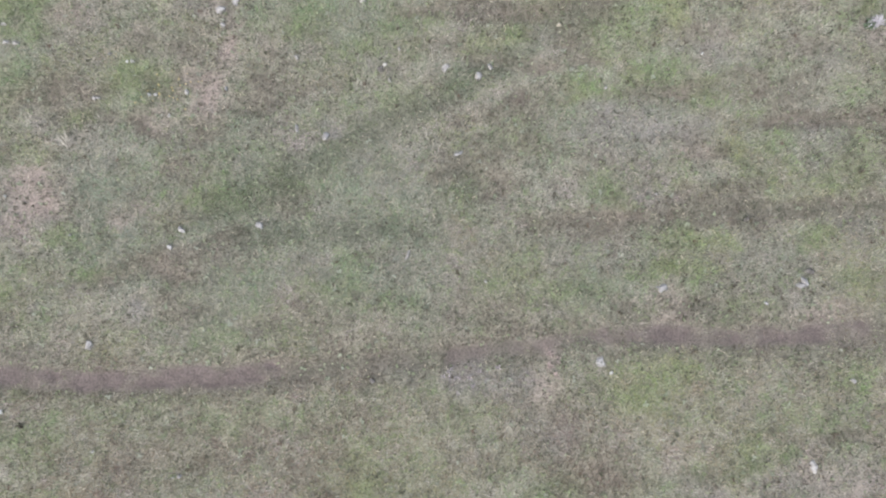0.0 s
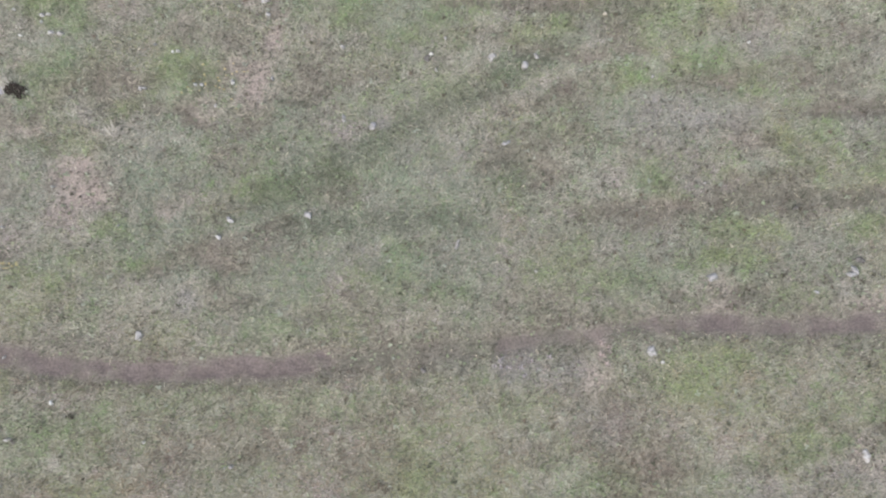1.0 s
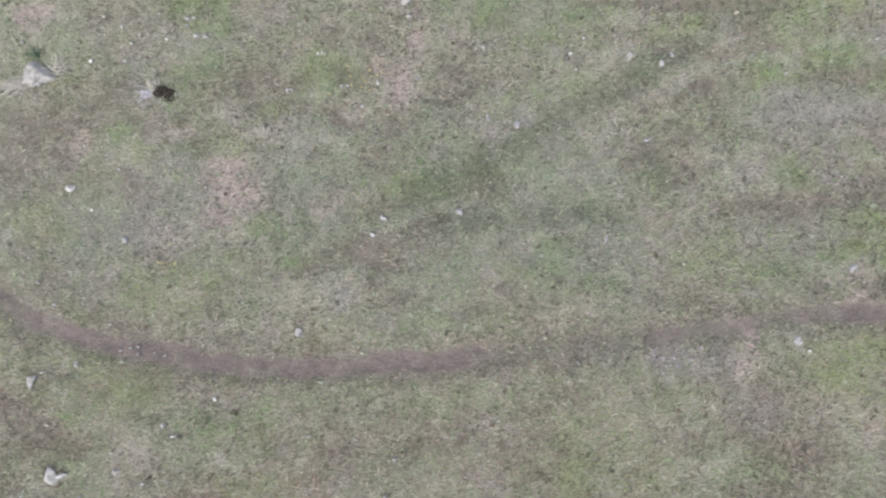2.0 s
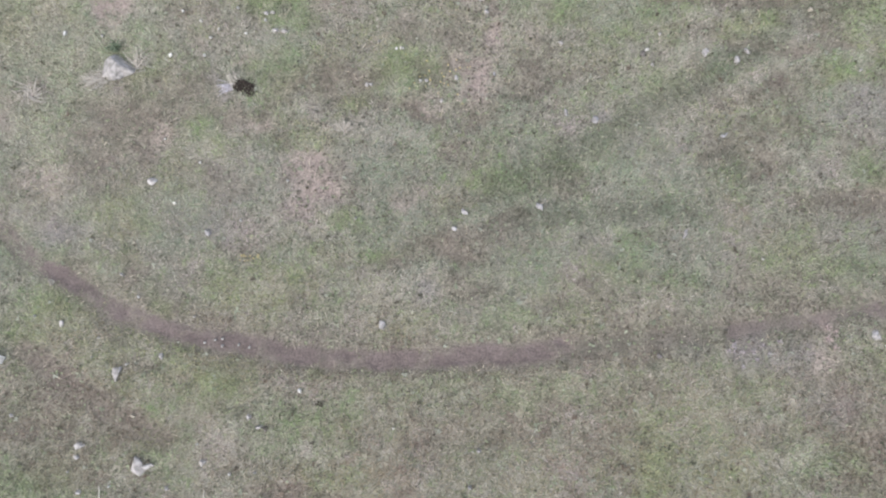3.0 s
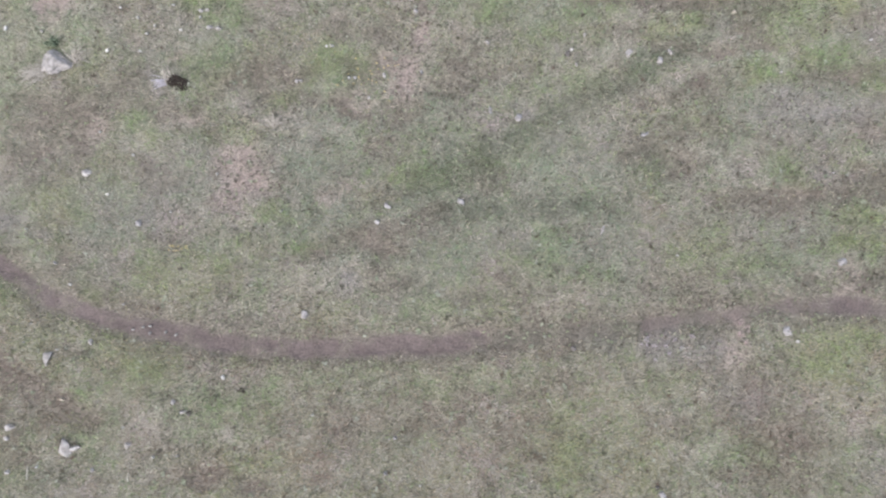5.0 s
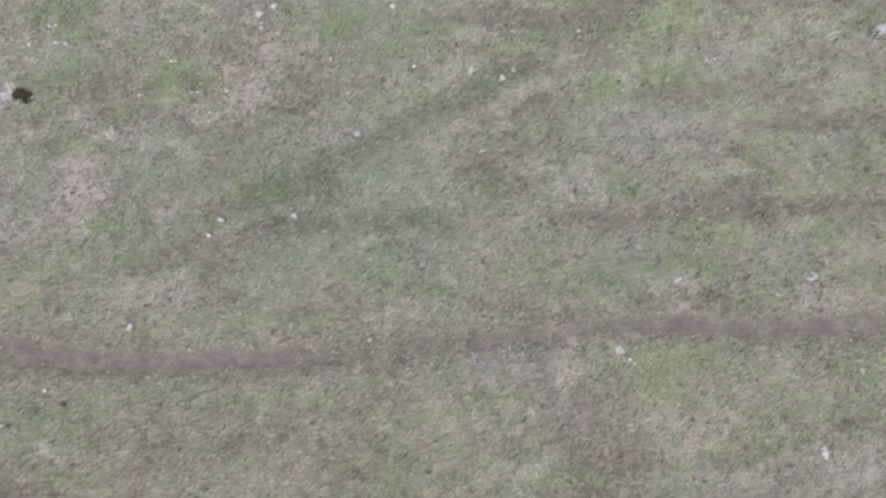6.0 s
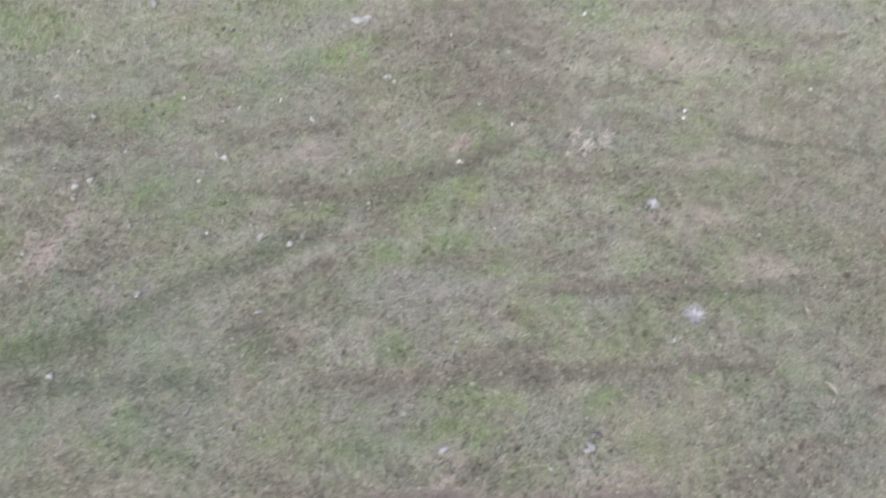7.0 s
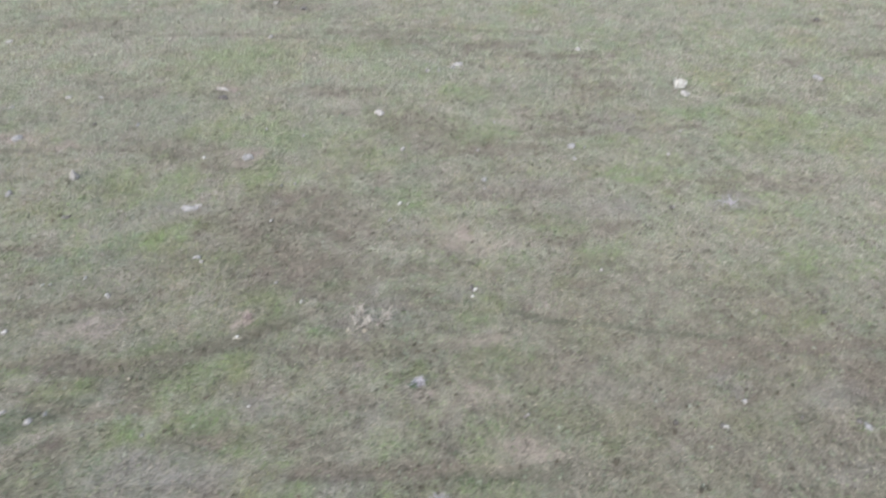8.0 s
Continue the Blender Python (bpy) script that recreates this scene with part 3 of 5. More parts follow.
patch("lush", 9.39, 1.83, 0.44, 0.21, 6, 0.29)
patch("lush", 12.73, 3.40, 0.54, 0.31, 60, 0.29)
patch("lush", 6.26, 2.85, 0.56, 0.23, 3, 0.29)
patch("lush", 5.86, 0.16, 0.59, 0.18, 2, 0.29)
patch("grey", 7.65, 1.67, 0.32, 0.21, 9, 0.42)
patch("grey", 5.72, 1.21, 0.62, 0.25, 2, 0.26)
patch("grey", 11.61, 0.47, 0.51, 0.19, 4, 0.42)
patch("grey", 8.68, 2.64, 0.12, 0.09, 21, 0.68)
patch("bare", 10.99, 4.24, 0.73, 0.26, 4, 0.42)
patch("bare", 4.70, 3.10, 0.34, 0.12, 2, 0.60)
patch("bare", 4.29, -0.05, 0.39, 0.11, 1, 0.70)
patch("brown", 12.55, 4.28, 0.48, 0.18, 5, 0.40)
patch("bare", 6.69, 0.60, 0.20, 0.08, 3, 0.70)
patch("brown", 12.52, 2.80, 0.55, 0.38, 43, 0.40)
patch("dark", 9.60, 2.27, 0.20, 0.13, 12, 0.68)
patch("dark", 7.76, 1.68, 0.22, 0.15, 13, 0.34)
patch("dark", 9.76, 0.34, 0.13, 0.09, 19, 0.85)
patch("dark", 10.89, 1.44, 0.16, 0.11, 26, 0.51)
patch("dark", 12.41, 1.85, 0.17, 0.11, 29, 0.68)
patch("dark", 6.82, 0.86, 0.12, 0.10, 13, 0.68)
patch("brown", 1.03, 26.35, 1.39, 0.99, -10, 0.56)
patch("brown", -7.29, 23.64, 2.04, 0.61, -0, 0.44)
patch("brown", -9.46, 22.93, 2.00, 0.59, -0, 0.31)
patch("brown", 5.04, 23.06, 2.48, 0.32, 1, 0.50)
patch("brown", 6.37, 22.16, 1.20, 0.48, 0, 0.50)
patch("brown", -1.98, 19.21, 0.70, 0.44, -15, 0.31)
patch("brown", -4.19, 18.69, 1.11, 0.44, -3, 0.38)
patch("brown", -2.64, 17.65, 1.07, 0.49, -5, 0.31)
patch("brown", 0.72, 17.72, 0.86, 0.48, -7, 0.44)
patch("brown", 4.68, 17.97, 1.27, 0.28, 0, 0.50)
patch("brown", 5.13, 16.44, 0.50, 0.22, -1, 0.44)
patch("brown", 0.61, 13.94, 1.11, 0.55, -4, 0.63)
patch("brown", 2.07, 13.38, 1.25, 0.59, -3, 0.38)
patch("brown", 7.98, 15.48, 1.34, 0.83, 1, 0.63)
patch("brown", 8.58, 14.84, 1.12, 0.64, 2, 0.44)
patch("brown", 4.72, 11.80, 1.16, 0.47, 0, 0.76)
patch("brown", 4.52, 10.56, 1.57, 0.81, -2, 0.95)
patch("brown", 5.92, 10.61, 1.10, 0.58, -1, 0.85)
patch("brown", 4.43, 9.66, 1.20, 0.43, 0, 0.76)
patch("brown", 5.46, 9.07, 1.31, 0.56, 0, 0.85)
patch("brown", 9.70, 14.41, 1.10, 0.43, 3, 0.50)
patch("brown", 11.00, 14.62, 1.11, 0.44, 3, 0.44)
patch("brown", 10.45, 22.03, 1.20, 0.41, 4, 0.56)
patch("brown", 12.97, 21.10, 2.35, 0.21, 5, 0.50)
patch("brown", 14.37, 18.40, 1.31, 0.81, 13, 0.31)
patch("brown", 13.66, 16.43, 1.60, 0.36, 4, 0.25)
patch("brown", 23.22, 21.33, 0.49, 0.24, 13, 0.63)
patch("brown", 25.84, 25.63, 0.57, 0.30, 16, 0.50)
patch("brown", 18.00, 13.12, 1.05, 0.28, 4, 0.50)
patch("brown", 19.86, 13.05, 1.06, 0.38, 7, 0.44)
patch("brown", 24.14, 17.36, 0.86, 0.37, 11, 0.38)
patch("brown", 26.80, 22.02, 1.00, 0.40, 10, 0.38)
patch("brown", 10.86, 12.16, 1.67, 0.31, 2, 0.47)
patch("brown", 11.75, 11.07, 0.96, 0.35, 3, 0.47)
patch("brown", 12.27, 10.17, 0.92, 0.26, 3, 0.47)
patch("brown", 20.33, 17.97, 0.87, 0.39, 10, 0.25)
patch("brown", -1.16, 14.20, 1.83, 0.19, 2, 0.38)
patch("lush", 0.48, 20.73, 1.93, 1.25, -13, 0.58)
patch("lush", 5.25, 21.56, 1.43, 0.84, -3, 0.50)
patch("lush", -1.48, 19.70, 1.11, 0.78, -44, 0.36)
patch("lush", 2.90, 14.99, 2.27, 0.60, 1, 0.43)
patch("lush", -0.44, 12.14, 1.25, 0.77, -14, 0.36)
patch("lush", 3.36, 12.56, 1.04, 0.55, -3, 0.43)
patch("lush", 6.87, 19.29, 1.32, 0.67, -0, 0.36)
patch("lush", 6.64, 13.84, 1.08, 0.45, 1, 0.36)
patch("lush", 9.51, 17.89, 0.83, 0.59, 5, 0.58)
patch("lush", 10.08, 15.23, 1.14, 0.39, 3, 0.43)
patch("lush", 17.78, 17.04, 1.23, 0.30, 5, 0.65)
patch("lush", 15.11, 13.29, 1.06, 0.34, 4, 0.65)
patch("lush", 20.34, 16.43, 1.23, 0.53, 9, 0.43)
patch("lush", 19.35, 15.33, 1.17, 0.49, 8, 0.43)
patch("lush", 22.98, 15.49, 1.08, 0.60, 22, 0.36)
patch("lush", 23.55, 23.24, 1.54, 0.67, 9, 0.29)
patch("lush", 12.45, 26.15, 0.82, 0.57, 11, 0.43)
patch("lush", 12.03, 10.73, 0.94, 0.27, 3, 0.43)
patch("lush", 14.40, 15.10, 0.76, 0.39, 7, 0.29)
patch("lush", 7.87, 11.92, 0.83, 0.52, 1, 0.22)
patch("grey", 1.79, 11.13, 0.57, 0.24, -2, 0.68)
patch("grey", 15.22, 16.34, 1.20, 0.53, 7, 0.51)
patch("grey", 17.49, 12.15, 0.77, 0.35, 9, 0.59)
patch("grey", 13.43, 11.62, 1.31, 0.49, 4, 0.34)
patch("grey", 11.56, 12.59, 1.37, 0.41, 3, 0.34)
patch("bare", -5.28, 14.54, 0.77, 0.32, -5, 0.80)
patch("bare", 2.65, 13.86, 0.55, 0.30, -4, 0.80)
patch("bare", 0.66, 17.93, 0.43, 0.17, -2, 0.80)
patch("bare", 10.14, 10.10, 1.22, 0.30, 2, 0.40)
patch("bare", -3.35, 14.12, 0.74, 0.19, 0, 0.50)
patch("brown", 13.95, 19.92, 1.36, 0.47, 7, 0.26)
patch("straw", 21.38, 12.04, 0.90, 0.47, 17, 0.48)
patch("straw", 6.04, 17.21, 1.23, 0.45, 0, 0.32)
patch("straw", 7.29, 12.70, 1.03, 0.33, 2, 0.24)
patch("brown", 15.25, 7.12, 0.65, 0.16, 3, 0.76)
patch("brown", 15.86, 6.67, 0.77, 0.36, 8, 0.76)
patch("brown", 15.44, 6.52, 0.50, 0.33, 52, 0.66)
patch("brown", 16.50, 6.39, 0.50, 0.17, 5, 0.66)
patch("brown", 17.86, 6.95, 1.53, 0.12, 2, 0.66)
patch("brown", 13.31, 4.86, 0.69, 0.30, 5, 0.76)
patch("brown", 12.47, 4.03, 0.54, 0.16, 3, 0.76)
patch("brown", 10.19, 3.78, 0.53, 0.09, 2, 0.85)
patch("brown", 16.70, 5.44, 0.61, 0.31, 12, 0.47)
patch("brown", 13.95, 3.64, 0.26, 0.10, 5, 0.95)
patch("brown", 18.28, 6.29, 0.39, 0.19, 12, 0.95)
patch("brown", 15.04, 3.77, 0.74, 0.19, 3, 0.66)
patch("brown", 11.33, 6.70, 0.77, 0.38, 4, 0.38)
patch("brown", 9.66, 6.34, 0.50, 0.18, 3, 0.47)
patch("lush", 10.22, 7.87, 0.35, 0.27, 81, 0.79)
patch("lush", 10.03, 5.99, 0.49, 0.14, 3, 0.43)
patch("lush", 11.51, 5.06, 0.82, 0.31, 4, 0.43)
patch("lush", 12.24, 4.59, 0.68, 0.29, 5, 0.50)
patch("lush", 16.86, 9.09, 0.88, 0.38, 7, 0.29)
patch("lush", 18.34, 9.53, 0.84, 0.53, 29, 0.43)
patch("lush", 17.53, 7.66, 0.57, 0.31, 15, 0.36)
patch("lush", 9.98, 4.16, 0.33, 0.14, 3, 0.50)
patch("lush", 15.51, 5.03, 0.70, 0.30, 7, 0.29)
patch("lush", 10.11, 4.63, 0.57, 0.24, 3, 0.43)
patch("grey", 15.25, 5.94, 0.34, 0.24, 34, 0.59)
patch("grey", 9.53, 8.28, 0.56, 0.27, 3, 0.59)
patch("grey", 17.29, 5.72, 0.61, 0.26, 8, 0.51)
patch("grey", 16.87, 4.13, 0.55, 0.21, 7, 0.42)
patch("brown", 18.26, 6.01, 0.77, 0.39, 14, 0.90)
patch("brown", 15.46, 5.54, 0.24, 0.13, 10, 0.70)
patch("bare", 9.54, 5.63, 0.24, 0.13, 4, 0.50)
patch("brown", 16.58, 5.44, 0.38, 0.24, 22, 0.60)
patch("dark", 16.42, 5.05, 0.13, 0.08, 31, 0.85)
patch("dark", 13.79, 4.75, 0.19, 0.14, 22, 0.51)
patch("dark", 18.16, 8.02, 0.12, 0.08, 27, 0.85)
patch("dark", 13.95, 3.64, 0.19, 0.08, 6, 0.68)
patch("dark", 12.49, 4.14, 0.16, 0.11, 15, 0.68)
patch("grey", 3.73, 3.63, 1.06, 0.30, 0, 0.77)
patch("grey", 7.16, 7.23, 0.79, 0.29, 2, 0.40)
patch("grey", 5.44, 5.18, 0.70, 0.19, 1, 0.42)
patch("bare", 0.63, 6.74, 0.65, 0.23, -2, 0.70)
patch("lush", 2.24, 6.03, 0.99, 0.23, 21, 0.50)
patch("lush", 5.08, 4.42, 0.56, 0.18, 1, 0.29)
patch("dark", 3.06, 6.51, 0.81, 0.17, 22, 0.34)
patch("brown", 4.28, 4.16, 0.65, 0.16, 1, 0.57)
patch("lush", -7.50, 7.86, 0.76, 0.47, 0, 0.75)
patch("brown", 9.12, -0.53, 0.83, 0.22)
# next patch: greenish lens haze at the west edge, painted as lush cover
patch("lush", -13.0, 5.0, 1.8, 2.4, 0, 0.35)
patch("lush", -9.86, -2.42, 0.43, 0.39, -31, 0.50)
patch("lush", -1.34, -2.88, 0.55, 0.33, 90, 0.50)
patch("lush", -7.59, -2.00, 0.63, 0.20, 0, 0.40)
patch("straw", -7.04, -2.68, 0.78, 0.09, -9, 1.00)
patch("brown", -5.00, -2.39, 0.82, 0.40, -0, 0.40)
patch("brown", -6.48, -3.48, 0.61, 0.14, 0, 0.80)
patch("lush", 3.78, -1.35, 0.42, 0.32, 84, 0.45)
patch("lush", 2.23, -2.98, 0.42, 0.30, 2, 0.30)
patch("brown", -1.70, -2.68, 0.30, 0.26, -90, 0.50)
patch("brown", -1.29, -0.53, 0.63, 0.17, 0, 0.70)
patch("dark", -0.56, -1.05, 0.63, 0.10, 0, 0.60)
patch("grey", 5.15, -3.29, 0.84, 0.45, 2, 0.40)
patch("brown", 2.73, -3.48, 0.52, 0.25, 1, 0.60)
patch("dark", 4.98, -2.68, 0.64, 0.10, 0, 0.50)
patch("dark", 4.88, 10.34, 0.93, 0.45, -1, 0.45)
patch("dark", 5.65, 10.84, 0.63, 0.33, -1, 0.40)
patch("dark", 4.28, 9.65, 0.75, 0.26, 0, 0.35)
patch("straw", -8.66, -2.38, 1.09, 0.52, -2, 0.40)
patch("lush", -9.03, -1.52, 0.71, 0.48, -5, 0.45)
patch("lush", -8.06, -2.48, 0.59, 0.28, -2, 0.35)
# next patch: lens haze brightening the west edge, painted as straw cover
patch("straw", -12.9, 4.6, 2.0, 3.0, 0, 0.45)
patch("brown", 14.5, 5.2, 5.0, 3.2, 0, 0.48)

# The trodden path is worn unevenly along its length.
cover["trail"] *= np.clip(0.45 + 0.9 * fbm(gx, gy, 0.8, 3, 51), 0, 1)


def sample(layer, x, y):
    """A layer's value at places between its cells."""
    u = np.clip((x - X0) / CELL - 0.5, 0, gx.shape[1] - 1.001)
    v = np.clip((y - Y0) / CELL - 0.5, 0, gx.shape[0] - 1.001)
    i, j = u.astype(int), v.astype(int)
    fu, fv = u - i, v - j
    mixed = (layer[j, i] * (1 - fu) + layer[j, i + 1] * fu) * (1 - fv) + (layer[j + 1, i] * (1 - fu) + layer[j + 1, i + 1] * fu) * fv
    return np.where((x > X0) & (x < X1) & (y > Y0) & (y < Y1), mixed, 0.0)


# Where the blades stand: west, east, south and north edge, and how many to the square metre.
CLOSE = [(-15, 11, -5.2, 2.5, 2100), (11, 16.5, -2.5, 2.5, 2000), (-15, 22, 2.5, 9.5, 1900)]
MIDDLE = [(-12, 30, 9.5, 18, 900)]
FAR = [(-16, 38, 18, 33, 480)]
OUTER = [(-22, 24, -12, -5.2, 600), (-22, -15, -5.2, 9.5, 600), (-22, -12, 9.5, 18, 500), (11, 16.5, -5.2, -2.5, 700), (16.5, 24, -5.2, 2.5, 600), (22, 30, 2.5, 9.5, 500), (30, 38, 9.5, 18, 400)]


# Colours of what grows and of the soil, and a pale haze tone (base colours, linear).
GREEN, OLIVE, HAY, UMBER, DEEP, ASH, ROSE, HAZE, SAGE, MOSS = (np.array(c) for c in (
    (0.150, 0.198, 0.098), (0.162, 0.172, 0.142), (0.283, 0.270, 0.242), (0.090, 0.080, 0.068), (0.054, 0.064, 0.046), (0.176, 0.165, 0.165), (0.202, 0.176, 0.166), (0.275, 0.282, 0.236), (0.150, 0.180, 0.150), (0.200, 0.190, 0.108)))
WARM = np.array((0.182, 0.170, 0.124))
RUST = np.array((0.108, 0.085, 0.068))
SOIL, PINK_SOIL, PATH_SOIL = (np.array(c) for c in ((0.088, 0.078, 0.066), (0.128, 0.108, 0.100), (0.059, 0.049, 0.048)))


def blend(a, b, k):
    return a + (b - a) * np.clip(k, 0, 1)[:, None]


def layers(x, y):
    return {k: sample(v, x, y) for k, v in cover.items()}


def meadow_mix(x, y, c):
    """How green and how dry the sward is at a place."""
    green = fbm(x, y, 2.6, 4, 3) + 0.5 * (vnoise(x, y, 0.4, 8) - 0.5)
    dry = fbm(x + 40, y, 1.7, 4, 5) + 0.5 * (vnoise(x, y, 0.25, 9) - 0.5)
    wide = np.clip((y - 3.5) / 9, 0, 1)
    return np.clip(2.6 * (green - 0.46), 0, 1) * (0.32 + 0.36 * wide) + c["lush"] * 0.9, np.clip(2.6 * (dry - 0.46), 0, 1) * 0.34 + c["straw"] * 0.9


def tussocks(x, y, size, seed, rng):
    """Evenly spread 0 to 1, alike within small ragged tussocks."""
    wx = x + 1.1 * size * (vnoise(x, y, 1.7 * size, seed + 200) - 0.5)
    wy = y + 1.1 * size * (vnoise(x, y, 1.7 * size, seed + 201) - 0.5)
    k = 0.55 * vnoise(wx, wy, size, seed) + 0.45 * vnoise(wx, wy, 2.9 * size, seed + 1)
    return np.clip(0.22 * rng.random(len(x)) + 0.78 * np.clip(1.9 * k - 0.45, 0, 1), 0, 1)


def sward_colour(x, y, rng):
    """The base colour of a plant that stands at a place, with haze mixed in."""
    c = layers(x, y)
    green, dry = meadow_mix(x, y, c)
    brown = c["brown"] + 0.45 * np.clip(4 * (fbm(x, 1.8 * y, 2.4, 4, 14) - 0.55), 0, 1) * np.clip((y - 6) / 5, 0.15, 1) * np.clip(1.9 - y / 11, 0.4, 1)
    # faint lines that hooves have worn through the sward
    ridge = 1 - np.abs(2 * fbm(x, 2.1 * y, 2.2, 4, 17) - 1)
    brown = brown + 0.75 * np.clip(14 * (ridge - 0.925), 0, 1) * np.clip(3 * (vnoise(x, y, 1.9, 18) - 0.3), 0, 1) * np.clip((y + 1) / 5, 0.3, 1)
    n = len(x)
    pick = tussocks(x, y, 0.045, 91, rng)
    sprig = tussocks(x, y, 0.06, 94, rng)
    litter = tussocks(x, y, 0.05, 97, rng)
    col = blend(np.tile(OLIVE, (n, 1)), WARM, np.clip((0.9 - y) / 1.8, 0, 1))
    col = blend(col, HAY, (pick < 0.30 + 0.42 * dry - 0.2 * green) * 0.85)
    # distance haze painted into the colour: paler up the field
    col = blend(col, HAZE, 0.55 * np.clip((y + 2) / 15 - 0.4 * np.clip((x - 8) / 6, 0, 1) * np.clip((13 - y) / 6, 0, 1), 0, 1.4))
    col = blend(col, GREEN, (sprig < 0.24 + 0.7 * green) * 0.85)
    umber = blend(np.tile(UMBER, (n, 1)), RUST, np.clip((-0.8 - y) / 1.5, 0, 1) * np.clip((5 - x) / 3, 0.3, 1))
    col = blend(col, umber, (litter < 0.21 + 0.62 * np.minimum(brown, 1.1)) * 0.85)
    # more painted haze far up the field, strongest at the far left
    col = blend(col, HAZE, 0.3 * np.clip((y - 8) / 12, 0, 1) * np.clip(1 - brown, 0.2, 1))
    col = blend(col, HAZE, 0.5 * np.clip((y - 12) / 8, 0, 1) * np.clip((8 - x) / 8, 0, 1))
    # lens veil put into the colour: paler towards the west
    col = blend(col, HAZE, 0.4 * np.clip((-x - 8.5) / 3.5, 0, 1) * np.clip(0.4 + y / 6, 0.35, 1))
    col = blend(col, ROSE, (rng.random(n) < 0.03 + 0.05 * np.clip((2.5 - y) / 2, 0, 1) + 0.6 * c["bare"]) * 0.7)
    col = blend(col, ASH, (rng.random(n) < 0.08 + 0.75 * c["grey"]) * 0.8)
    col = blend(col, DEEP, (rng.random(n) < 0.05 + 0.65 * c["dark"]) * 0.8)
    for tone, much in ((umber * 1.15, 0.56 * np.minimum(brown, 1)), (GREEN * 1.05, 0.42 * c["lush"]), (ASH, 0.3 * c["grey"]), (ROSE * 1.1, 0.5 * c["bare"]), (HAY * 0.92, 0.4 * c["straw"]), (DEEP * 1.4, 0.4 * c["dark"])):
        col = blend(col, tone, much)
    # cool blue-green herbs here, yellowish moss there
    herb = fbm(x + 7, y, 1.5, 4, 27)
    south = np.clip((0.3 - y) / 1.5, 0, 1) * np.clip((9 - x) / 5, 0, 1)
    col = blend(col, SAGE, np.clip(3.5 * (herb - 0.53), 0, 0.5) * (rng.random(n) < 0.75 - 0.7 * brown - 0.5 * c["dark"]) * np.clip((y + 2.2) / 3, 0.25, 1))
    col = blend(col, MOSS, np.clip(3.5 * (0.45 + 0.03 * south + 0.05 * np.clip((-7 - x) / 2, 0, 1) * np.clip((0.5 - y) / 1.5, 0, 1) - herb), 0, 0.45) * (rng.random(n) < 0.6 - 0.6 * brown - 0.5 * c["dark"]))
    # patches a hand or two wide lean to mauve, to green or to ochre
    drift = fbm(x - 19, y + 3, 0.34, 3, 131)
    turn = fbm(x + 23, y - 9, 0.46, 3, 141)
    col = col * (1 + 0.34 * (drift - 0.5))[:, None]
    col = col * (1 + np.clip(turn - 0.5, -0.3, 0.3)[:, None] * np.array((-0.22, 0.14, -0.2)))
    # small dark-leaved weeds in loose clumps
    weeds = tussocks(x, y, 0.05, 71, rng) * (0.55 + 0.75 * fbm(x, y, 0.7, 3, 74) + 0.2 * np.minimum(brown, 1))
    col = blend(col, DEEP, np.clip(9 * (weeds - 0.8), 0, 0.75))
    return col * rng.uniform(0.9, 1.1, n)[:, None], c


def thinning(x, y):
    """How far the grass has thinned out towards the south and west."""
    return np.clip(np.maximum(-18 - x, -8 - y) / 4, 0, 1)


def soil_colour(x, y):
    c = layers(x, y)
    green, dry = meadow_mix(x, y, c)
    col = np.tile(SOIL, (len(x), 1)) * (0.75 + 0.5 * fbm(x, y, 0.3, 3, 33))[:, None]
    far = 1.0 - np.any([(x > x0) & (x < x1) & (y > y0) & (y < y1) for x0, x1, y0, y1, _ in CLOSE + MIDDLE + FAR + OUTER], axis=0)
    far = np.maximum(far, thinning(x, y))
    sward = blend(blend(blend(np.tile(OLIVE, (len(x), 1)), GREEN, green), HAY, 0.8 * dry), UMBER, 0.8 * c["brown"])
    # where blades thin out or end, the tone is darkened for their missing self-shade
    col = blend(col, sward * (1 - 0.6 * far)[:, None], np.maximum(0.35, c["brown"] * 0.7) + 0.65 * far)
    col = blend(col, ASH * 0.62, 0.6 * c["grey"])
    col = blend(col, DEEP, 0.4 * c["dark"])
    col = blend(col, PINK_SOIL, c["bare"])
    return blend(col, PATH_SOIL, 1.2 * c["trail"])


# ---- materials ----
def node_material(name, rough=0.9):
    m = bpy.data.materials.new(name)
    m.use_nodes = True
    t = m.node_tree
    shader = t.nodes["Principled BSDF"]
    shader.inputs["Roughness"].default_value = rough
    shader.inputs["Specular IOR Level"].default_value = 0.2
    return m, t, shader


def mottle(t, colour, size, low, high, detail=6.0):
    """Multiplies a colour by noise of a real-world size."""
    where = t.nodes.new("ShaderNodeNewGeometry")
    tex = t.nodes.new("ShaderNodeTexNoise")
    tex.inputs["Scale"].default_value = 1 / size
    tex.inputs["Detail"].default_value = detail
    t.links.new(where.outputs["Position"], tex.inputs["Vector"])
    span = t.nodes.new("ShaderNodeMapRange")
    span.inputs[1].default_value, span.inputs[2].default_value = 0.3, 0.7
    span.inputs[3].default_value, span.inputs[4].default_value = low, high
    t.links.new(tex.outputs[0], span.inputs[0])
    mul = t.nodes.new("ShaderNodeVectorMath")
    mul.operation = "SCALE"
    t.links.new(colour, mul.inputs[0])
    t.links.new(span.outputs[0], mul.inputs["Scale"])
    return mul.outputs[0], tex


def bump(t, shader, tex, strength, distance):
    b = t.nodes.new("ShaderNodeBump")
    b.inputs["Strength"].default_value, b.inputs["Distance"].default_value = strength, distance
    t.links.new(tex.outputs[0], b.inputs["Height"])
    t.links.new(b.outputs[0], shader.inputs["Normal"])


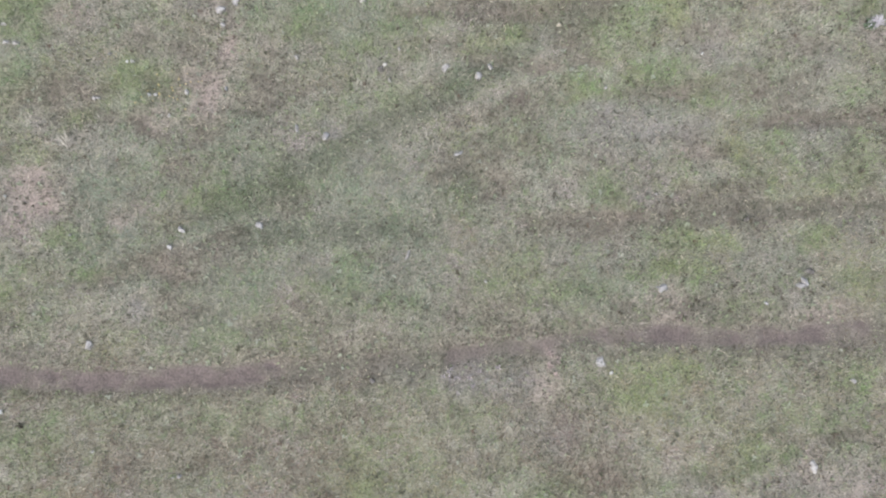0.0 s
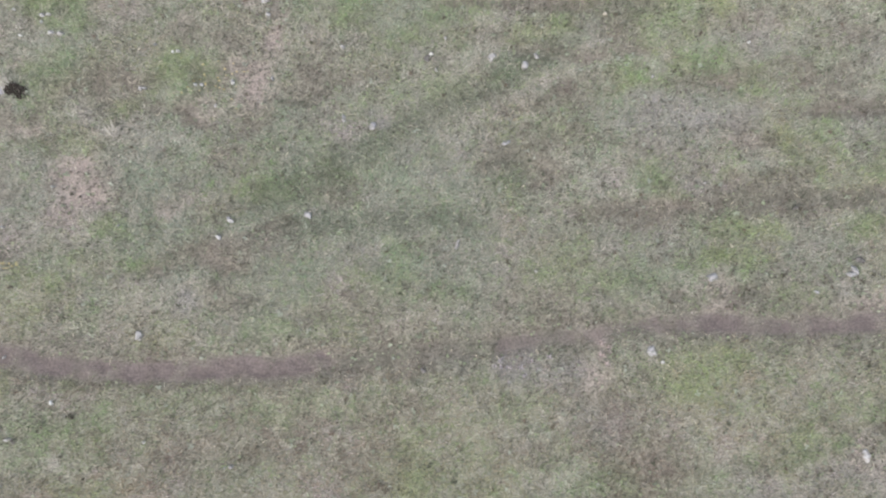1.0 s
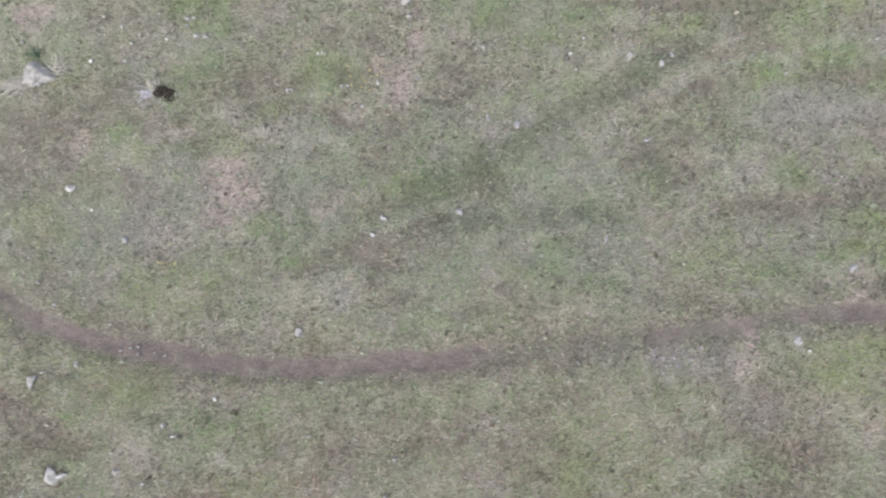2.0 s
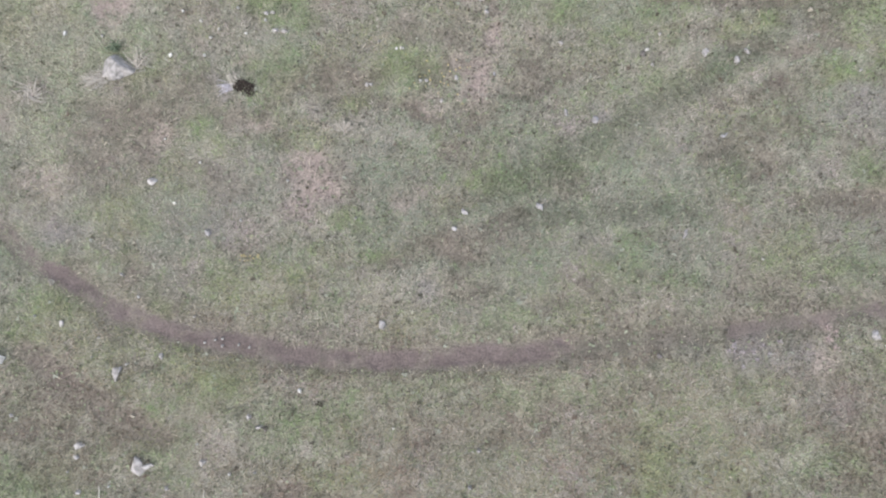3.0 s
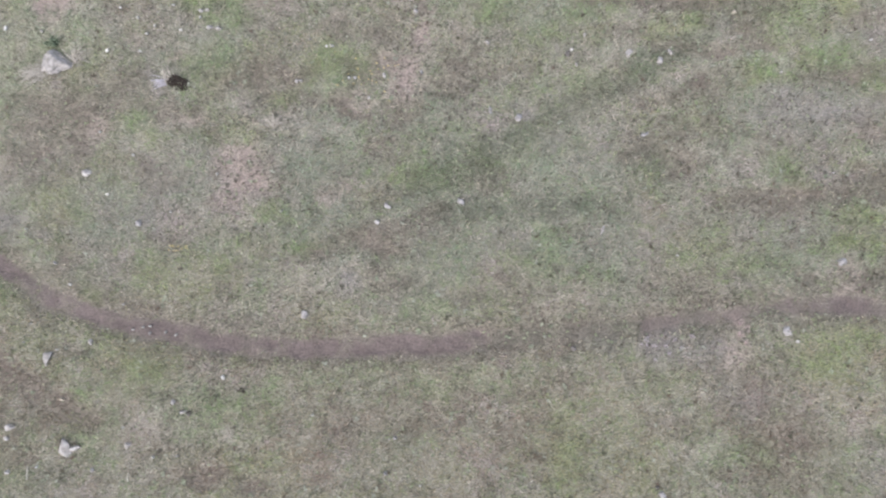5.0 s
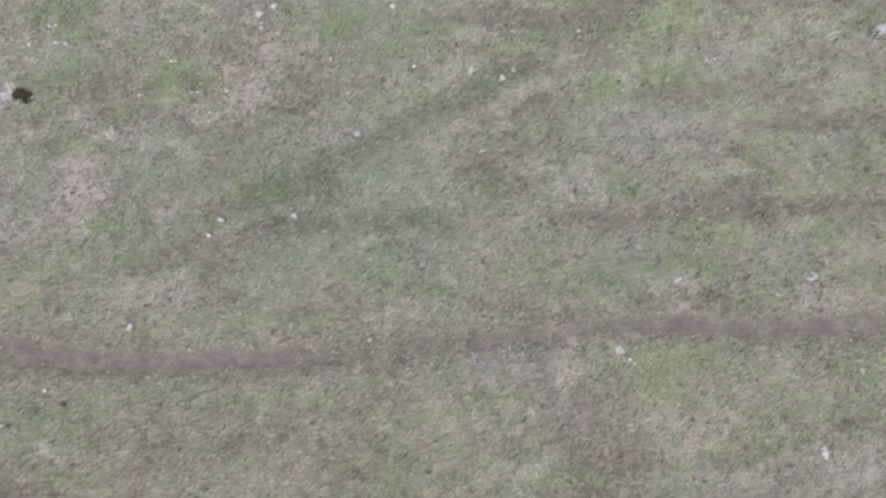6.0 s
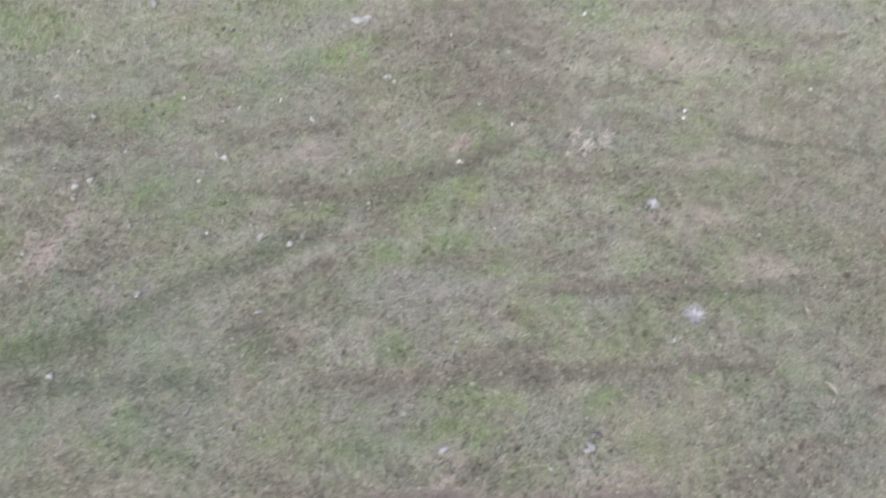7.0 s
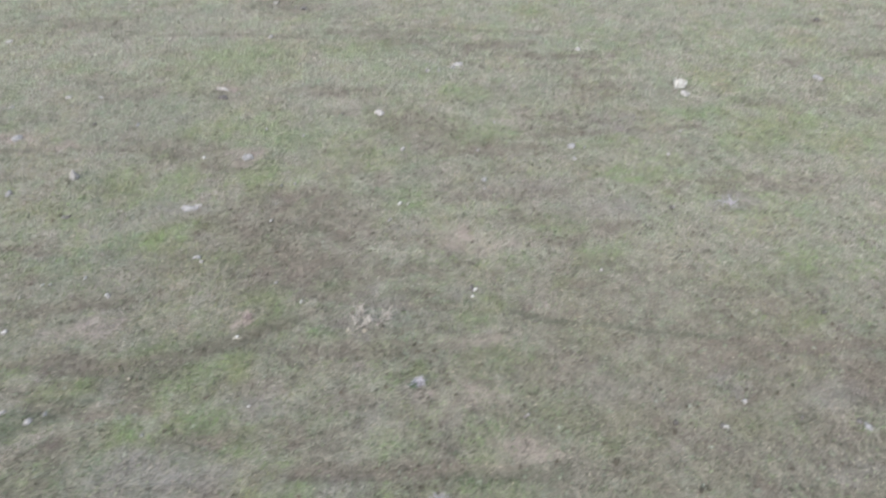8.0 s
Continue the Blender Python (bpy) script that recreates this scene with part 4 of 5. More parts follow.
def soil_material():
    m, t, shader = node_material("turf_soil", 0.95)
    at = t.nodes.new("ShaderNodeAttribute")
    at.attribute_name = "cover_colour"
    col, coarse = mottle(t, at.outputs["Color"], 0.35, 0.85, 1.15)
    col, fine = mottle(t, col, 0.035, 0.62, 1.4)
    t.links.new(col, shader.inputs["Base Color"])
    bump(t, shader, fine, 0.7, 0.02)
    return m


def grass_material():
    m, t, shader = node_material("grass_blades", 0.7)
    at = t.nodes.new("ShaderNodeAttribute")
    at.attribute_name = "cover_colour"
    col, _ = mottle(t, at.outputs["Color"], 0.02, 0.85, 1.15, 2.0)
    t.links.new(col, shader.inputs["Base Color"])
    glow = t.nodes.new("ShaderNodeBsdfTranslucent")
    t.links.new(col, glow.inputs[0])
    mix = t.nodes.new("ShaderNodeMixShader")
    mix.inputs[0].default_value = 0.35
    t.links.new(shader.outputs[0], mix.inputs[1])
    t.links.new(glow.outputs[0], mix.inputs[2])
    t.links.new(mix.outputs[0], t.nodes["Material Output"].inputs["Surface"])
    return m


def stone_material(name, colour, spots, rough=0.85):
    m, t, shader = node_material(name, rough)
    info = t.nodes.new("ShaderNodeObjectInfo")
    shade = t.nodes.new("ShaderNodeMapRange")
    shade.inputs[3].default_value, shade.inputs[4].default_value = 0.8, 1.15
    t.links.new(info.outputs["Random"], shade.inputs[0])
    tex = t.nodes.new("ShaderNodeTexNoise")
    tex.inputs["Scale"].default_value, tex.inputs["Detail"].default_value = 14.0, 8.0
    where = t.nodes.new("ShaderNodeNewGeometry")
    t.links.new(where.outputs["Position"], tex.inputs["Vector"])
    ramp = t.nodes.new("ShaderNodeValToRGB")
    ramp.color_ramp.elements[0].position, ramp.color_ramp.elements[1].position = 0.38, 0.6
    ramp.color_ramp.elements[0].color, ramp.color_ramp.elements[1].color = (*spots, 1), (*colour, 1)
    t.links.new(tex.outputs[0], ramp.inputs[0])
    mul = t.nodes.new("ShaderNodeVectorMath")
    mul.operation = "SCALE"
    t.links.new(ramp.outputs[0], mul.inputs[0])
    t.links.new(shade.outputs[0], mul.inputs["Scale"])
    col, fine = mottle(t, mul.outputs[0], 0.012, 0.85, 1.12)
    t.links.new(col, shader.inputs["Base Color"])
    bump(t, shader, fine, 0.6, 0.008)
    return m


def plain_material(name, colour, rough=0.8, low=0.75, high=1.25, size=0.03):
    m, t, shader = node_material(name, rough)
    rgb = t.nodes.new("ShaderNodeRGB")
    rgb.outputs[0].default_value = (*colour, 1)
    col, fine = mottle(t, rgb.outputs[0], size, low, high)
    t.links.new(col, shader.inputs["Base Color"])
    bump(t, shader, fine, 0.4, 0.005)
    return m


soil = soil_material()
grass = grass_material()
STONES = {
    "white": stone_material("white_limestone", (0.29, 0.292, 0.288), (0.19, 0.187, 0.178)),
    "pale": stone_material("pale_limestone", (0.205, 0.201, 0.203), (0.12, 0.116, 0.113)),
    "grey": stone_material("grey_limestone", (0.17, 0.17, 0.178), (0.11, 0.108, 0.11)),
    "dark": stone_material("dark_stone", (0.085, 0.08, 0.08), (0.045, 0.042, 0.04)),
    "tan": stone_material("tan_sandstone", (0.21, 0.198, 0.168), (0.14, 0.128, 0.108)),
}
dung_brown = plain_material("dry_dung", (0.02, 0.0155, 0.013), 0.9)
straw_pale = plain_material("dead_straw", (0.188, 0.178, 0.160), 0.75)
straw_bright = plain_material("bleached_stalk", (0.222, 0.207, 0.190), 0.75)
leaf_silver = plain_material("withered_leaf", (0.215, 0.21, 0.235), 0.8)
leaf_lilac = plain_material("lilac_weed", (0.185, 0.168, 0.182), 0.8)
weed_dark = plain_material("dark_weed", (0.05, 0.045, 0.036), 0.8)
leaf_green = plain_material("green_weed", (0.052, 0.07, 0.046), 0.7)
leaf_rose = plain_material("dry_weed", (0.20, 0.165, 0.16), 0.8)
petal_yellow = plain_material("yellow_petal", (0.25, 0.21, 0.10), 0.6)
wood_pale = plain_material("bleached_wood", (0.26, 0.25, 0.215), 0.8)


# ---- ground: one sheet to the horizon ----
def spread(fine0, fine1, step, far):
    mid = np.arange(fine0, fine1 + step / 2, step)
    out, d, w = [], step, 0.0
    while w < far:
        d *= 1.25
        w += d
        out.append(w)
    out = np.array(out)
    return np.concatenate([fine0 - out[::-1], mid, fine1 + out])


def height(x, y):
    c = layers(x, y)
    near = np.clip(1 - (np.hypot(x - 3, y - 5) - 30) / 20, 0, 1)
    rough = 0.09 * (fbm(x, y, 0.85, 3, 61) - 0.5) + 0.015 * (vnoise(x, y, 0.15, 63) - 0.5)
    return land(x, y) + near * rough - 0.045 * c["trail"] - 0.02 * c["brown"] - 0.015 * c["bare"] + 1.5 * (1 - near) * (fbm(x, y, 60, 3, 66) - 0.5) * np.clip((np.hypot(x, y) - 50) / 100, 0, 1)


def mesh_of(name, verts, faces_flat, per_face, colour=None, smooth=False):
    me = bpy.data.meshes.new(name)
    nf = len(faces_flat) // per_face
    me.vertices.add(len(verts))
    me.vertices.foreach_set("co", np.ascontiguousarray(verts, np.float32).ravel())
    me.loops.add(len(faces_flat))
    me.loops.foreach_set("vertex_index", np.ascontiguousarray(faces_flat, np.int32))
    me.polygons.add(nf)
    me.polygons.foreach_set("loop_start", np.arange(0, nf * per_face, per_face, dtype=np.int32))
    if colour is not None:
        at = me.color_attributes.new("cover_colour", "FLOAT_COLOR", "POINT")
        at.data.foreach_set("color", np.ascontiguousarray(np.c_[colour, np.ones(len(colour))], np.float32).ravel())
    me.update(calc_edges=True)
    me.polygons.foreach_set("use_smooth", np.full(nf, smooth))
    return me


def build_ground():
    xs, ys = spread(-17.0, 34.0, 0.11, 2500), spread(-8.0, 32.0, 0.11, 2500)
    x, y = (a.ravel() for a in np.meshgrid(xs, ys))
    nx, ny = len(xs), len(ys)
    i = (np.arange(ny - 1)[:, None] * nx + np.arange(nx - 1)[None]).ravel()
    quads = np.stack([i, i + 1, i + nx + 1, i + nx], 1).ravel()
    me = mesh_of("ground", np.c_[x, y, height(x, y)], quads, 4, soil_colour(x, y), True)
    me.materials.append(soil)
    return tagged(new("ground", me), "uneven meadow soil under grazed grass with trodden paths", "ground", kind="structure")


build_ground()


def build_path():
    """The worn soil of the footpath, a thin skin over the ground."""
    j, i = np.nonzero(cover["trail"] > 0.42)
    x0, y0 = X0 + i * CELL, Y0 + j * CELL
    x = np.stack([x0, x0 + CELL, x0 + CELL, x0], 1).ravel()
    y = np.stack([y0, y0, y0 + CELL, y0 + CELL], 1).ravel()
    lift = 0.016 * np.clip((sample(cover["trail"], x, y) - 0.42) / 0.25, 0, 1) - 0.006 + 0.006 * (vnoise(x, y, 0.05, 67) - 0.5)
    me = mesh_of("dirt_path", np.c_[x, y, height(x, y) + lift], np.arange(len(x)), 4, soil_colour(x, y), True)
    me.materials.append(soil)
    return tagged(new("dirt_path", me), "narrow trodden path of bare purple-brown soil", "path", kind="structure")


build_path()


# ---- grass: short grazed blades, one leaning triangle each ----
def blades(x, y, size, rng):
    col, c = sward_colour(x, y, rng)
    clump = 0.5 * vnoise(x, y, 0.12, 81) + 0.5 * vnoise(x, y, 0.05, 82)
    worn = np.clip(0.86 * c["trail"] + 0.7 * c["bare"] + 0.25 * c["brown"] + 0.2 * c["grey"], 0, 0.97)
    keep = rng.random(len(x)) > np.maximum(worn, thinning(x, y))
    x, y, col, clump = x[keep], y[keep], col[keep], clump[keep]
    lush, worn = c["lush"][keep], worn[keep]
    n = len(x)
    tall = size * rng.uniform(0.022, 0.062, n) * (0.55 + 0.9 * clump) * (1 + 0.3 * lush) * (1 - 0.4 * worn)
    wide = size * rng.uniform(0.004, 0.0085, n)
    turn, lean = rng.uniform(0, 2 * math.pi, n), tall * rng.uniform(0.5, 2.2, n)
    z = height(x, y) - 0.006
    side = turn + math.pi / 2 + rng.uniform(-0.5, 0.5, n)
    sx, sy = np.cos(side) * wide, np.sin(side) * wide
    tip = np.c_[x + np.cos(turn) * lean, y + np.sin(turn) * lean, z + 0.006 + tall]
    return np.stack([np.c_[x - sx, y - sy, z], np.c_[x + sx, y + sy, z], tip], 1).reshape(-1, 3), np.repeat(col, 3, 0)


def build_grass(name, label, boxes, size, seed):
    rng = np.random.default_rng(seed)
    parts = []
    for x0, x1, y0, y1, per_m2 in boxes:
        n = int((x1 - x0) * (y1 - y0) * per_m2)
        parts.append(blades(rng.uniform(x0, x1, n), rng.uniform(y0, y1, n), size, rng))
    verts, cols = (np.concatenate(p) for p in zip(*parts))
    me = mesh_of(name, verts, np.arange(len(verts)), 3, cols)
    me.materials.append(grass)
    return tagged(new(name, me), label, "grass", kind="stuff")


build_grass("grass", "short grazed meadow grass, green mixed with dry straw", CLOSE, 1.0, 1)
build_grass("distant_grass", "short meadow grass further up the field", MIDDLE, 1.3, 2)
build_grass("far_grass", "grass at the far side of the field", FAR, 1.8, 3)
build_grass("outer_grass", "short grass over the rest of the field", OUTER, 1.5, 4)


# ---- flat weeds and lying straws among the blades ----
def scatter(name, label, category, boxes, leaves, long, wide, lift, colours, seed):
    """Small flat leaves, a few to a plant, lying on the sward."""
    rng = np.random.default_rng(seed)
    parts = [(rng.uniform(x0, x1, n), rng.uniform(y0, y1, n)) for x0, x1, y0, y1, d in boxes for n in [int((x1 - x0) * (y1 - y0) * d)]]
    x, y = (np.concatenate(p) for p in zip(*parts))
    keep = (rng.random(len(x)) < 0.12 + 3.4 * (fbm(x, y, 1.1, 4, seed + 50) - 0.36)) & (sample(cover["trail"], x, y) < 0.45)
    x, y = x[keep], y[keep]
    tint = np.array(colours)[rng.integers(0, len(colours), len(x))] * rng.uniform(0.7, 1.3, len(x))[:, None]
    size = rng.uniform(0.6, 1.4, len(x))
    z = height(x, y) + rng.uniform(*lift, len(x))
    out, cols = [], []
    for n in range(leaves):
        a = rng.uniform(0, 2 * math.pi, len(x))
        ln, wd = long * size * rng.uniform(0.6, 1.2, len(x)), wide * size * rng.uniform(0.6, 1.3, len(x))
        ca, sa = np.cos(a), np.sin(a)
        rise = ln * rng.uniform(-0.2, 0.35, len(x))
        foot = np.c_[x, y, z]
        left = np.c_[x + 0.5 * ln * ca - wd * sa, y + 0.5 * ln * sa + wd * ca, z + 0.6 * rise]
        right = np.c_[x + 0.5 * ln * ca + wd * sa, y + 0.5 * ln * sa - wd * ca, z + 0.6 * rise]
        tip = np.c_[x + ln * ca, y + ln * sa, z + rise]
        out.append(np.stack([foot, right, tip, left], 1).reshape(-1, 3))
        cols.append(np.repeat(tint, 4, 0))
    verts = np.concatenate(out)
    me = mesh_of(name, verts, np.arange(len(verts)), 4, np.concatenate(cols))
    me.materials.append(grass)
    return tagged(new(name, me), label, category, kind="stuff")


def at_density(d):
    return [(*box[:4], d * k) for boxes, k in ((CLOSE, 1.0), (MIDDLE, 0.5), (FAR, 0.15), (OUTER, 0.5)) for box in boxes]


scatter("weeds", "small dark-leaved weeds dotted through the grass", "weeds", at_density(105), 5, 0.022, 0.008, (0.018, 0.045), ((0.052, 0.054, 0.040), (0.064, 0.054, 0.044), (0.044, 0.050, 0.036)), 5)
scatter("weed_specks", "tiny blackish weed leaves dotted through the grass", "weeds", [(-8.8, 9.5, -3.9, 6.6, 80)], 4, 0.017, 0.0075, (0.03, 0.055), ((0.030, 0.030, 0.024), (0.040, 0.032, 0.028)), 15)
scatter("weed_clumps", "dark brown clumps of withered weeds in the grass", "weeds", [(*box[:4], d) for boxes, d in ((CLOSE, 2), (MIDDLE, 10), (FAR, 4)) for box in boxes], 8, 0.045, 0.011, (0.02, 0.05), ((0.050, 0.042, 0.032), (0.060, 0.046, 0.036), (0.042, 0.044, 0.030)), 9)
scatter("clover", "pale green clover leaves among the grass", "clover", at_density(30), 4, 0.028, 0.010, (0.012, 0.03), ((0.145, 0.175, 0.108), (0.165, 0.182, 0.13)), 6)
scatter("broad_leaves", "bluish broad-leaved weeds growing low in the grass", "weeds", at_density(7), 6, 0.05, 0.013, (0.012, 0.03), ((0.155, 0.172, 0.132), (0.172, 0.185, 0.155), (0.125, 0.145, 0.105)), 8)
scatter("straw", "loose dry straws lying on the grass", "straw", at_density(55), 1, 0.11, 0.0038, (0.015, 0.035), ((0.30, 0.275, 0.22), (0.26, 0.24, 0.20)), 7)


# ---- stones ----
LABELS = {
    "white": "small white stone lying in the short grass",
    "pale": "weathered pale limestone half sunk in the grass",
    "grey": "rough grey limestone lying among the grass",
    "dark": "dark brown-black stone in the turf",
    "tan": "yellowish tan stone lying on the grass",
}


def ground_at(x, y):
    return float(height(np.array([x]), np.array([y]))[0])


def rock_mesh(name, sx, sy, sz, rng, detail):
    """A lumpy stone with a flattened foot and a few broken faces."""
    bm = bmesh.new()
    bmesh.ops.create_icosphere(bm, subdivisions=detail, radius=1.0)
    off = Vector((rng.uniform(-50, 50), rng.uniform(-50, 50), rng.uniform(-50, 50)))
    cuts = []
    for _ in range(8):
        d = Vector((rng.gauss(0, 1), rng.gauss(0, 1), rng.gauss(0.3, 0.7))).normalized()
        cuts.append((d, rng.uniform(0.38, 0.8)))
    for v in bm.verts:
        p = v.co * (1 + 0.62 * noise.noise(v.co * 1.1 + off) + 0.32 * noise.noise(v.co * 2.5 + off) + 0.1 * noise.noise(v.co * 7 + off))
        for d, far in cuts:
            over = p.dot(d) - far
            if over > 0:
                p -= d * over * 0.92
        v.co = (p.x * sx / 1.55, p.y * sy / 1.55, max(p.z, -0.55) * sz)
    me = bpy.data.meshes.new(name)
    bm.to_mesh(me)
    bm.free()
    for f in me.polygons:
        f.use_smooth = detail > 2
    return me


stone_rng = random.Random(7)


def pointed_stone(x, y, wide, tall):
    """A rough stone that stands upright and narrows to a blunt point."""
    bm = bmesh.new()
    bmesh.ops.create_icosphere(bm, subdivisions=3, radius=1.0)
    for v in bm.verts:
        up = 0.5 + 0.5 * v.co.z
        slim = (1 - 0.85 * up**0.8) * (1 + 0.35 * noise.noise(v.co * 1.7) + 0.15 * noise.noise(v.co * 4.1))
        v.co = (v.co.x * slim * wide * 0.7 + 0.12 * wide * up, v.co.y * slim * wide * 0.6, (up - 0.08) * tall)
    me = bpy.data.meshes.new("pointed_stone")
    bm.to_mesh(me)
    bm.free()
    me.materials.append(STONES["pale"])
    ob = new("pointed_stone", me)
    ob.matrix_world = pose(x, y, ground_at(x, y))
    return tagged(ob, "pale upright stone with a blunt point in the grass", "stone")


pointed_stone(-2.20, 12.41, 0.3, 0.36)


def stone(kind, x, y, wide, deep, rise=None, turn=None):
    small = min(wide, deep) < 0.13
    rise = rise or max(0.34 * min(wide, deep), 0.05)
    if min(wide, deep) < 0.07:
        wide, deep = 1.2 * wide, 1.2 * deep
    me = rock_mesh("stone", wide, deep, rise, stone_rng, 4 if wide > 0.2 else 3 if wide > 0.1 else 2)
    me.materials.append(STONES[kind])
    ob = new("stone", me)
    spin = stone_rng.uniform(-25, 25)
    ob.matrix_world = pose(x, y, ground_at(x, y) + (0.4 if small else 0.12) * rise, 0, 0, spin if turn is None else turn)
    return tagged(ob, LABELS[kind], "stone", "stones scattered over the meadow")


stone("pale", 1.07, 4.75, 0.13, 0.12)
stone("pale", 0.85, 4.51, 0.15, 0.14)
stone("pale", 0.24, 4.69, 0.12, 0.18)
stone("grey", 0.46, 3.03, 0.16, 0.13)
stone("pale", -0.45, 1.12, 0.07, 0.17)
stone("grey", -4.53, 1.57, 0.13, 0.09)
stone("pale", -2.55, 3.49, 0.06, 0.14)
stone("pale", -6.04, -0.48, 0.14, 0.11)
stone("white", 3.14, -0.96, 0.06, 0.06)
stone("grey", 2.97, -0.77, 0.15, 0.22)
stone("grey", 4.13, 0.55, 0.19, 0.14)
stone("dark", 6.87, 0.85, 0.16, 0.11)
stone("grey", 6.67, 0.58, 0.15, 0.09)
stone("pale", 6.65, -2.59, 0.16, 0.19)
stone("pale", 7.51, -1.12, 0.09, 0.09)
stone("pale", -6.25, 4.07, 0.08, 0.06)
stone("white", -5.68, 4.79, 0.05, 0.05)
stone("pale", -6.53, 1.47, 0.08, 0.07)
stone("pale", -1.39, 6.06, 0.15, 0.09)
stone("pale", -2.60, 4.89, 0.09, 0.11)
stone("dark", -1.00, 4.68, 0.13, 0.11)
stone("white", -0.92, 4.74, 0.06, 0.06)
stone("pale", -0.83, 4.45, 0.05, 0.06)
stone("pale", -0.65, 5.06, 0.05, 0.06)
stone("pale", -4.02, 5.54, 0.10, 0.10)
stone("grey", -4.12, 5.86, 0.19, 0.18)
stone("grey", -1.99, 3.35, 0.14, 0.12)
stone("grey", -3.12, 1.67, 0.14, 0.13)
stone("pale", -4.34, -2.69, 0.06, 0.06)
stone("pale", 4.12, 2.27, 0.05, 0.05)
stone("white", 0.93, 0.63, 0.04, 0.03)
stone("dark", -1.07, -1.09, 0.10, 0.08)
stone("pale", -7.94, 5.17, 0.13, 0.09)
stone("pale", -8.17, 5.54, 0.08, 0.07)
stone("pale", -5.20, 4.15, 0.06, 0.06)
stone("grey", -3.90, 4.25, 0.07, 0.09)
stone("pale", -11.18, 4.54, 0.54, 0.54, 0.2, 15)
stone("pale", -10.36, 2.23, 0.19, 0.13, 0.07, -10)
stone("pale", -10.34, -2.93, 0.24, 0.28, 0.09, 10)
stone("pale", -10.14, -2.88, 0.2, 0.09, 0.07, 20)
stone("pale", -11.37, -2.51, 0.17, 0.14)
stone("pale", -9.18, -2.83, 0.13, 0.11)
stone("pale", -10.82, -1.27, 0.13, 0.28, 0.08, -18)
stone("white", -12.92, -0.99, 0.4, 0.17, 0.1, -22)
stone("white", -7.50, -1.62, 0.09, 0.05)
stone("dark", -8.10, -2.27, 0.11, 0.08)
stone("pale", -8.23, -2.25, 0.10, 0.05)
stone("pale", -8.31, 5.53, 0.10, 0.07)
stone("pale", -8.08, 5.19, 0.13, 0.09)
stone("white", -9.35, 5.06, 0.06, 0.06)
stone("white", -9.20, 5.22, 0.05, 0.04)
stone("white", -9.91, 5.60, 0.05, 0.04)
stone("white", -8.84, 5.64, 0.05, 0.04)
stone("white", -12.17, 5.16, 0.06, 0.08)
stone("white", -10.10, 4.71, 0.05, 0.07)
stone("white", -9.46, 4.70, 0.05, 0.05)
stone("white", -5.78, 4.78, 0.05, 0.05)
stone("pale", -6.34, 4.07, 0.09, 0.07)
stone("white", -9.47, 2.59, 0.05, 0.04)
stone("white", -9.92, 1.82, 0.05, 0.04)
stone("white", -8.65, 1.46, 0.04, 0.04)
stone("white", -7.79, 2.20, 0.04, 0.04)
stone("white", -9.24, -0.76, 0.04, 0.03)
stone("white", -9.05, -0.71, 0.04, 0.03)
stone("white", -8.63, -0.80, 0.04, 0.04)
stone("white", -8.43, -0.84, 0.05, 0.04)
stone("pale", -8.93, -0.82, 0.05, 0.05)
stone("pale", -10.80, 0.48, 0.06, 0.05)
stone("white", -12.33, -0.24, 0.04, 0.04)
stone("white", -11.16, -0.65, 0.04, 0.03)
stone("white", -9.43, -0.29, 0.04, 0.03)
stone("pale", -12.60, -1.99, 0.07, 0.05)
stone("tan", -10.48, -2.03, 0.08, 0.07)
stone("tan", -12.13, 0.36, 0.10, 0.13)
stone("white", -10.62, -1.12, 0.04, 0.03)
stone("white", -11.54, -2.96, 0.03, 0.03)
stone("white", -10.81, -3.21, 0.04, 0.03)
stone("pale", -11.34, -3.30, 0.08, 0.09)
stone("white", -9.29, -2.52, 0.03, 0.03)
stone("pale", -10.01, -0.99, 0.06, 0.12)
stone("white", -8.26, -3.01, 0.04, 0.03)
stone("pale", -11.84, -0.37, 0.06, 0.10)
stone("white", -11.26, -0.99, 0.03, 0.03)
stone("dark", -12.78, 5.44, 0.09, 0.09)
stone("white", -5.32, 4.13, 0.05, 0.05)
stone("pale", -11.47, 5.14, 0.07, 0.07)
stone("grey", -9.26, 1.23, 0.11, 0.13)
stone("pale", 0.49, -3.70, 0.14, 0.14)
stone("dark", 0.42, -3.58, 0.09, 0.08)
stone("white", -4.44, -2.71, 0.03, 0.03)
stone("white", -3.88, -3.53, 0.03, 0.03)
stone("white", -5.84, -2.29, 0.04, 0.04)
stone("grey", -4.51, -3.31, 0.08, 0.08)
stone("pale", -0.95, 6.74, 0.16, 0.17)
stone("pale", -1.15, 6.79, 0.09, 0.12)
stone("white", -1.31, 6.26, 0.05, 0.08)
stone("white", -3.20, 6.80, 0.07, 0.07)
stone("white", -3.33, 6.98, 0.04, 0.07)
stone("pale", -4.27, 7.82, 0.10, 0.11)
stone("pale", -5.81, 8.03, 0.10, 0.11)
stone("white", 0.08, 8.42, 0.08, 0.12)
stone("white", 0.86, 7.88, 0.05, 0.09)
stone("white", -1.19, 7.74, 0.05, 0.06)
stone("white", -5.64, 4.78, 0.04, 0.05)
stone("white", 4.37, 6.79, 0.10, 0.07)
stone("white", 5.62, 7.85, 0.07, 0.08)
stone("pale", 4.87, 8.44, 0.09, 0.09)
stone("white", 9.83, 8.44, 0.10, 0.11)
stone("white", 9.77, 8.21, 0.08, 0.07)
stone("dark", 9.73, 8.45, 0.11, 0.16)
stone("white", 5.14, 5.03, 0.05, 0.05)
stone("grey", 6.00, 0.26, 0.08, 0.06)
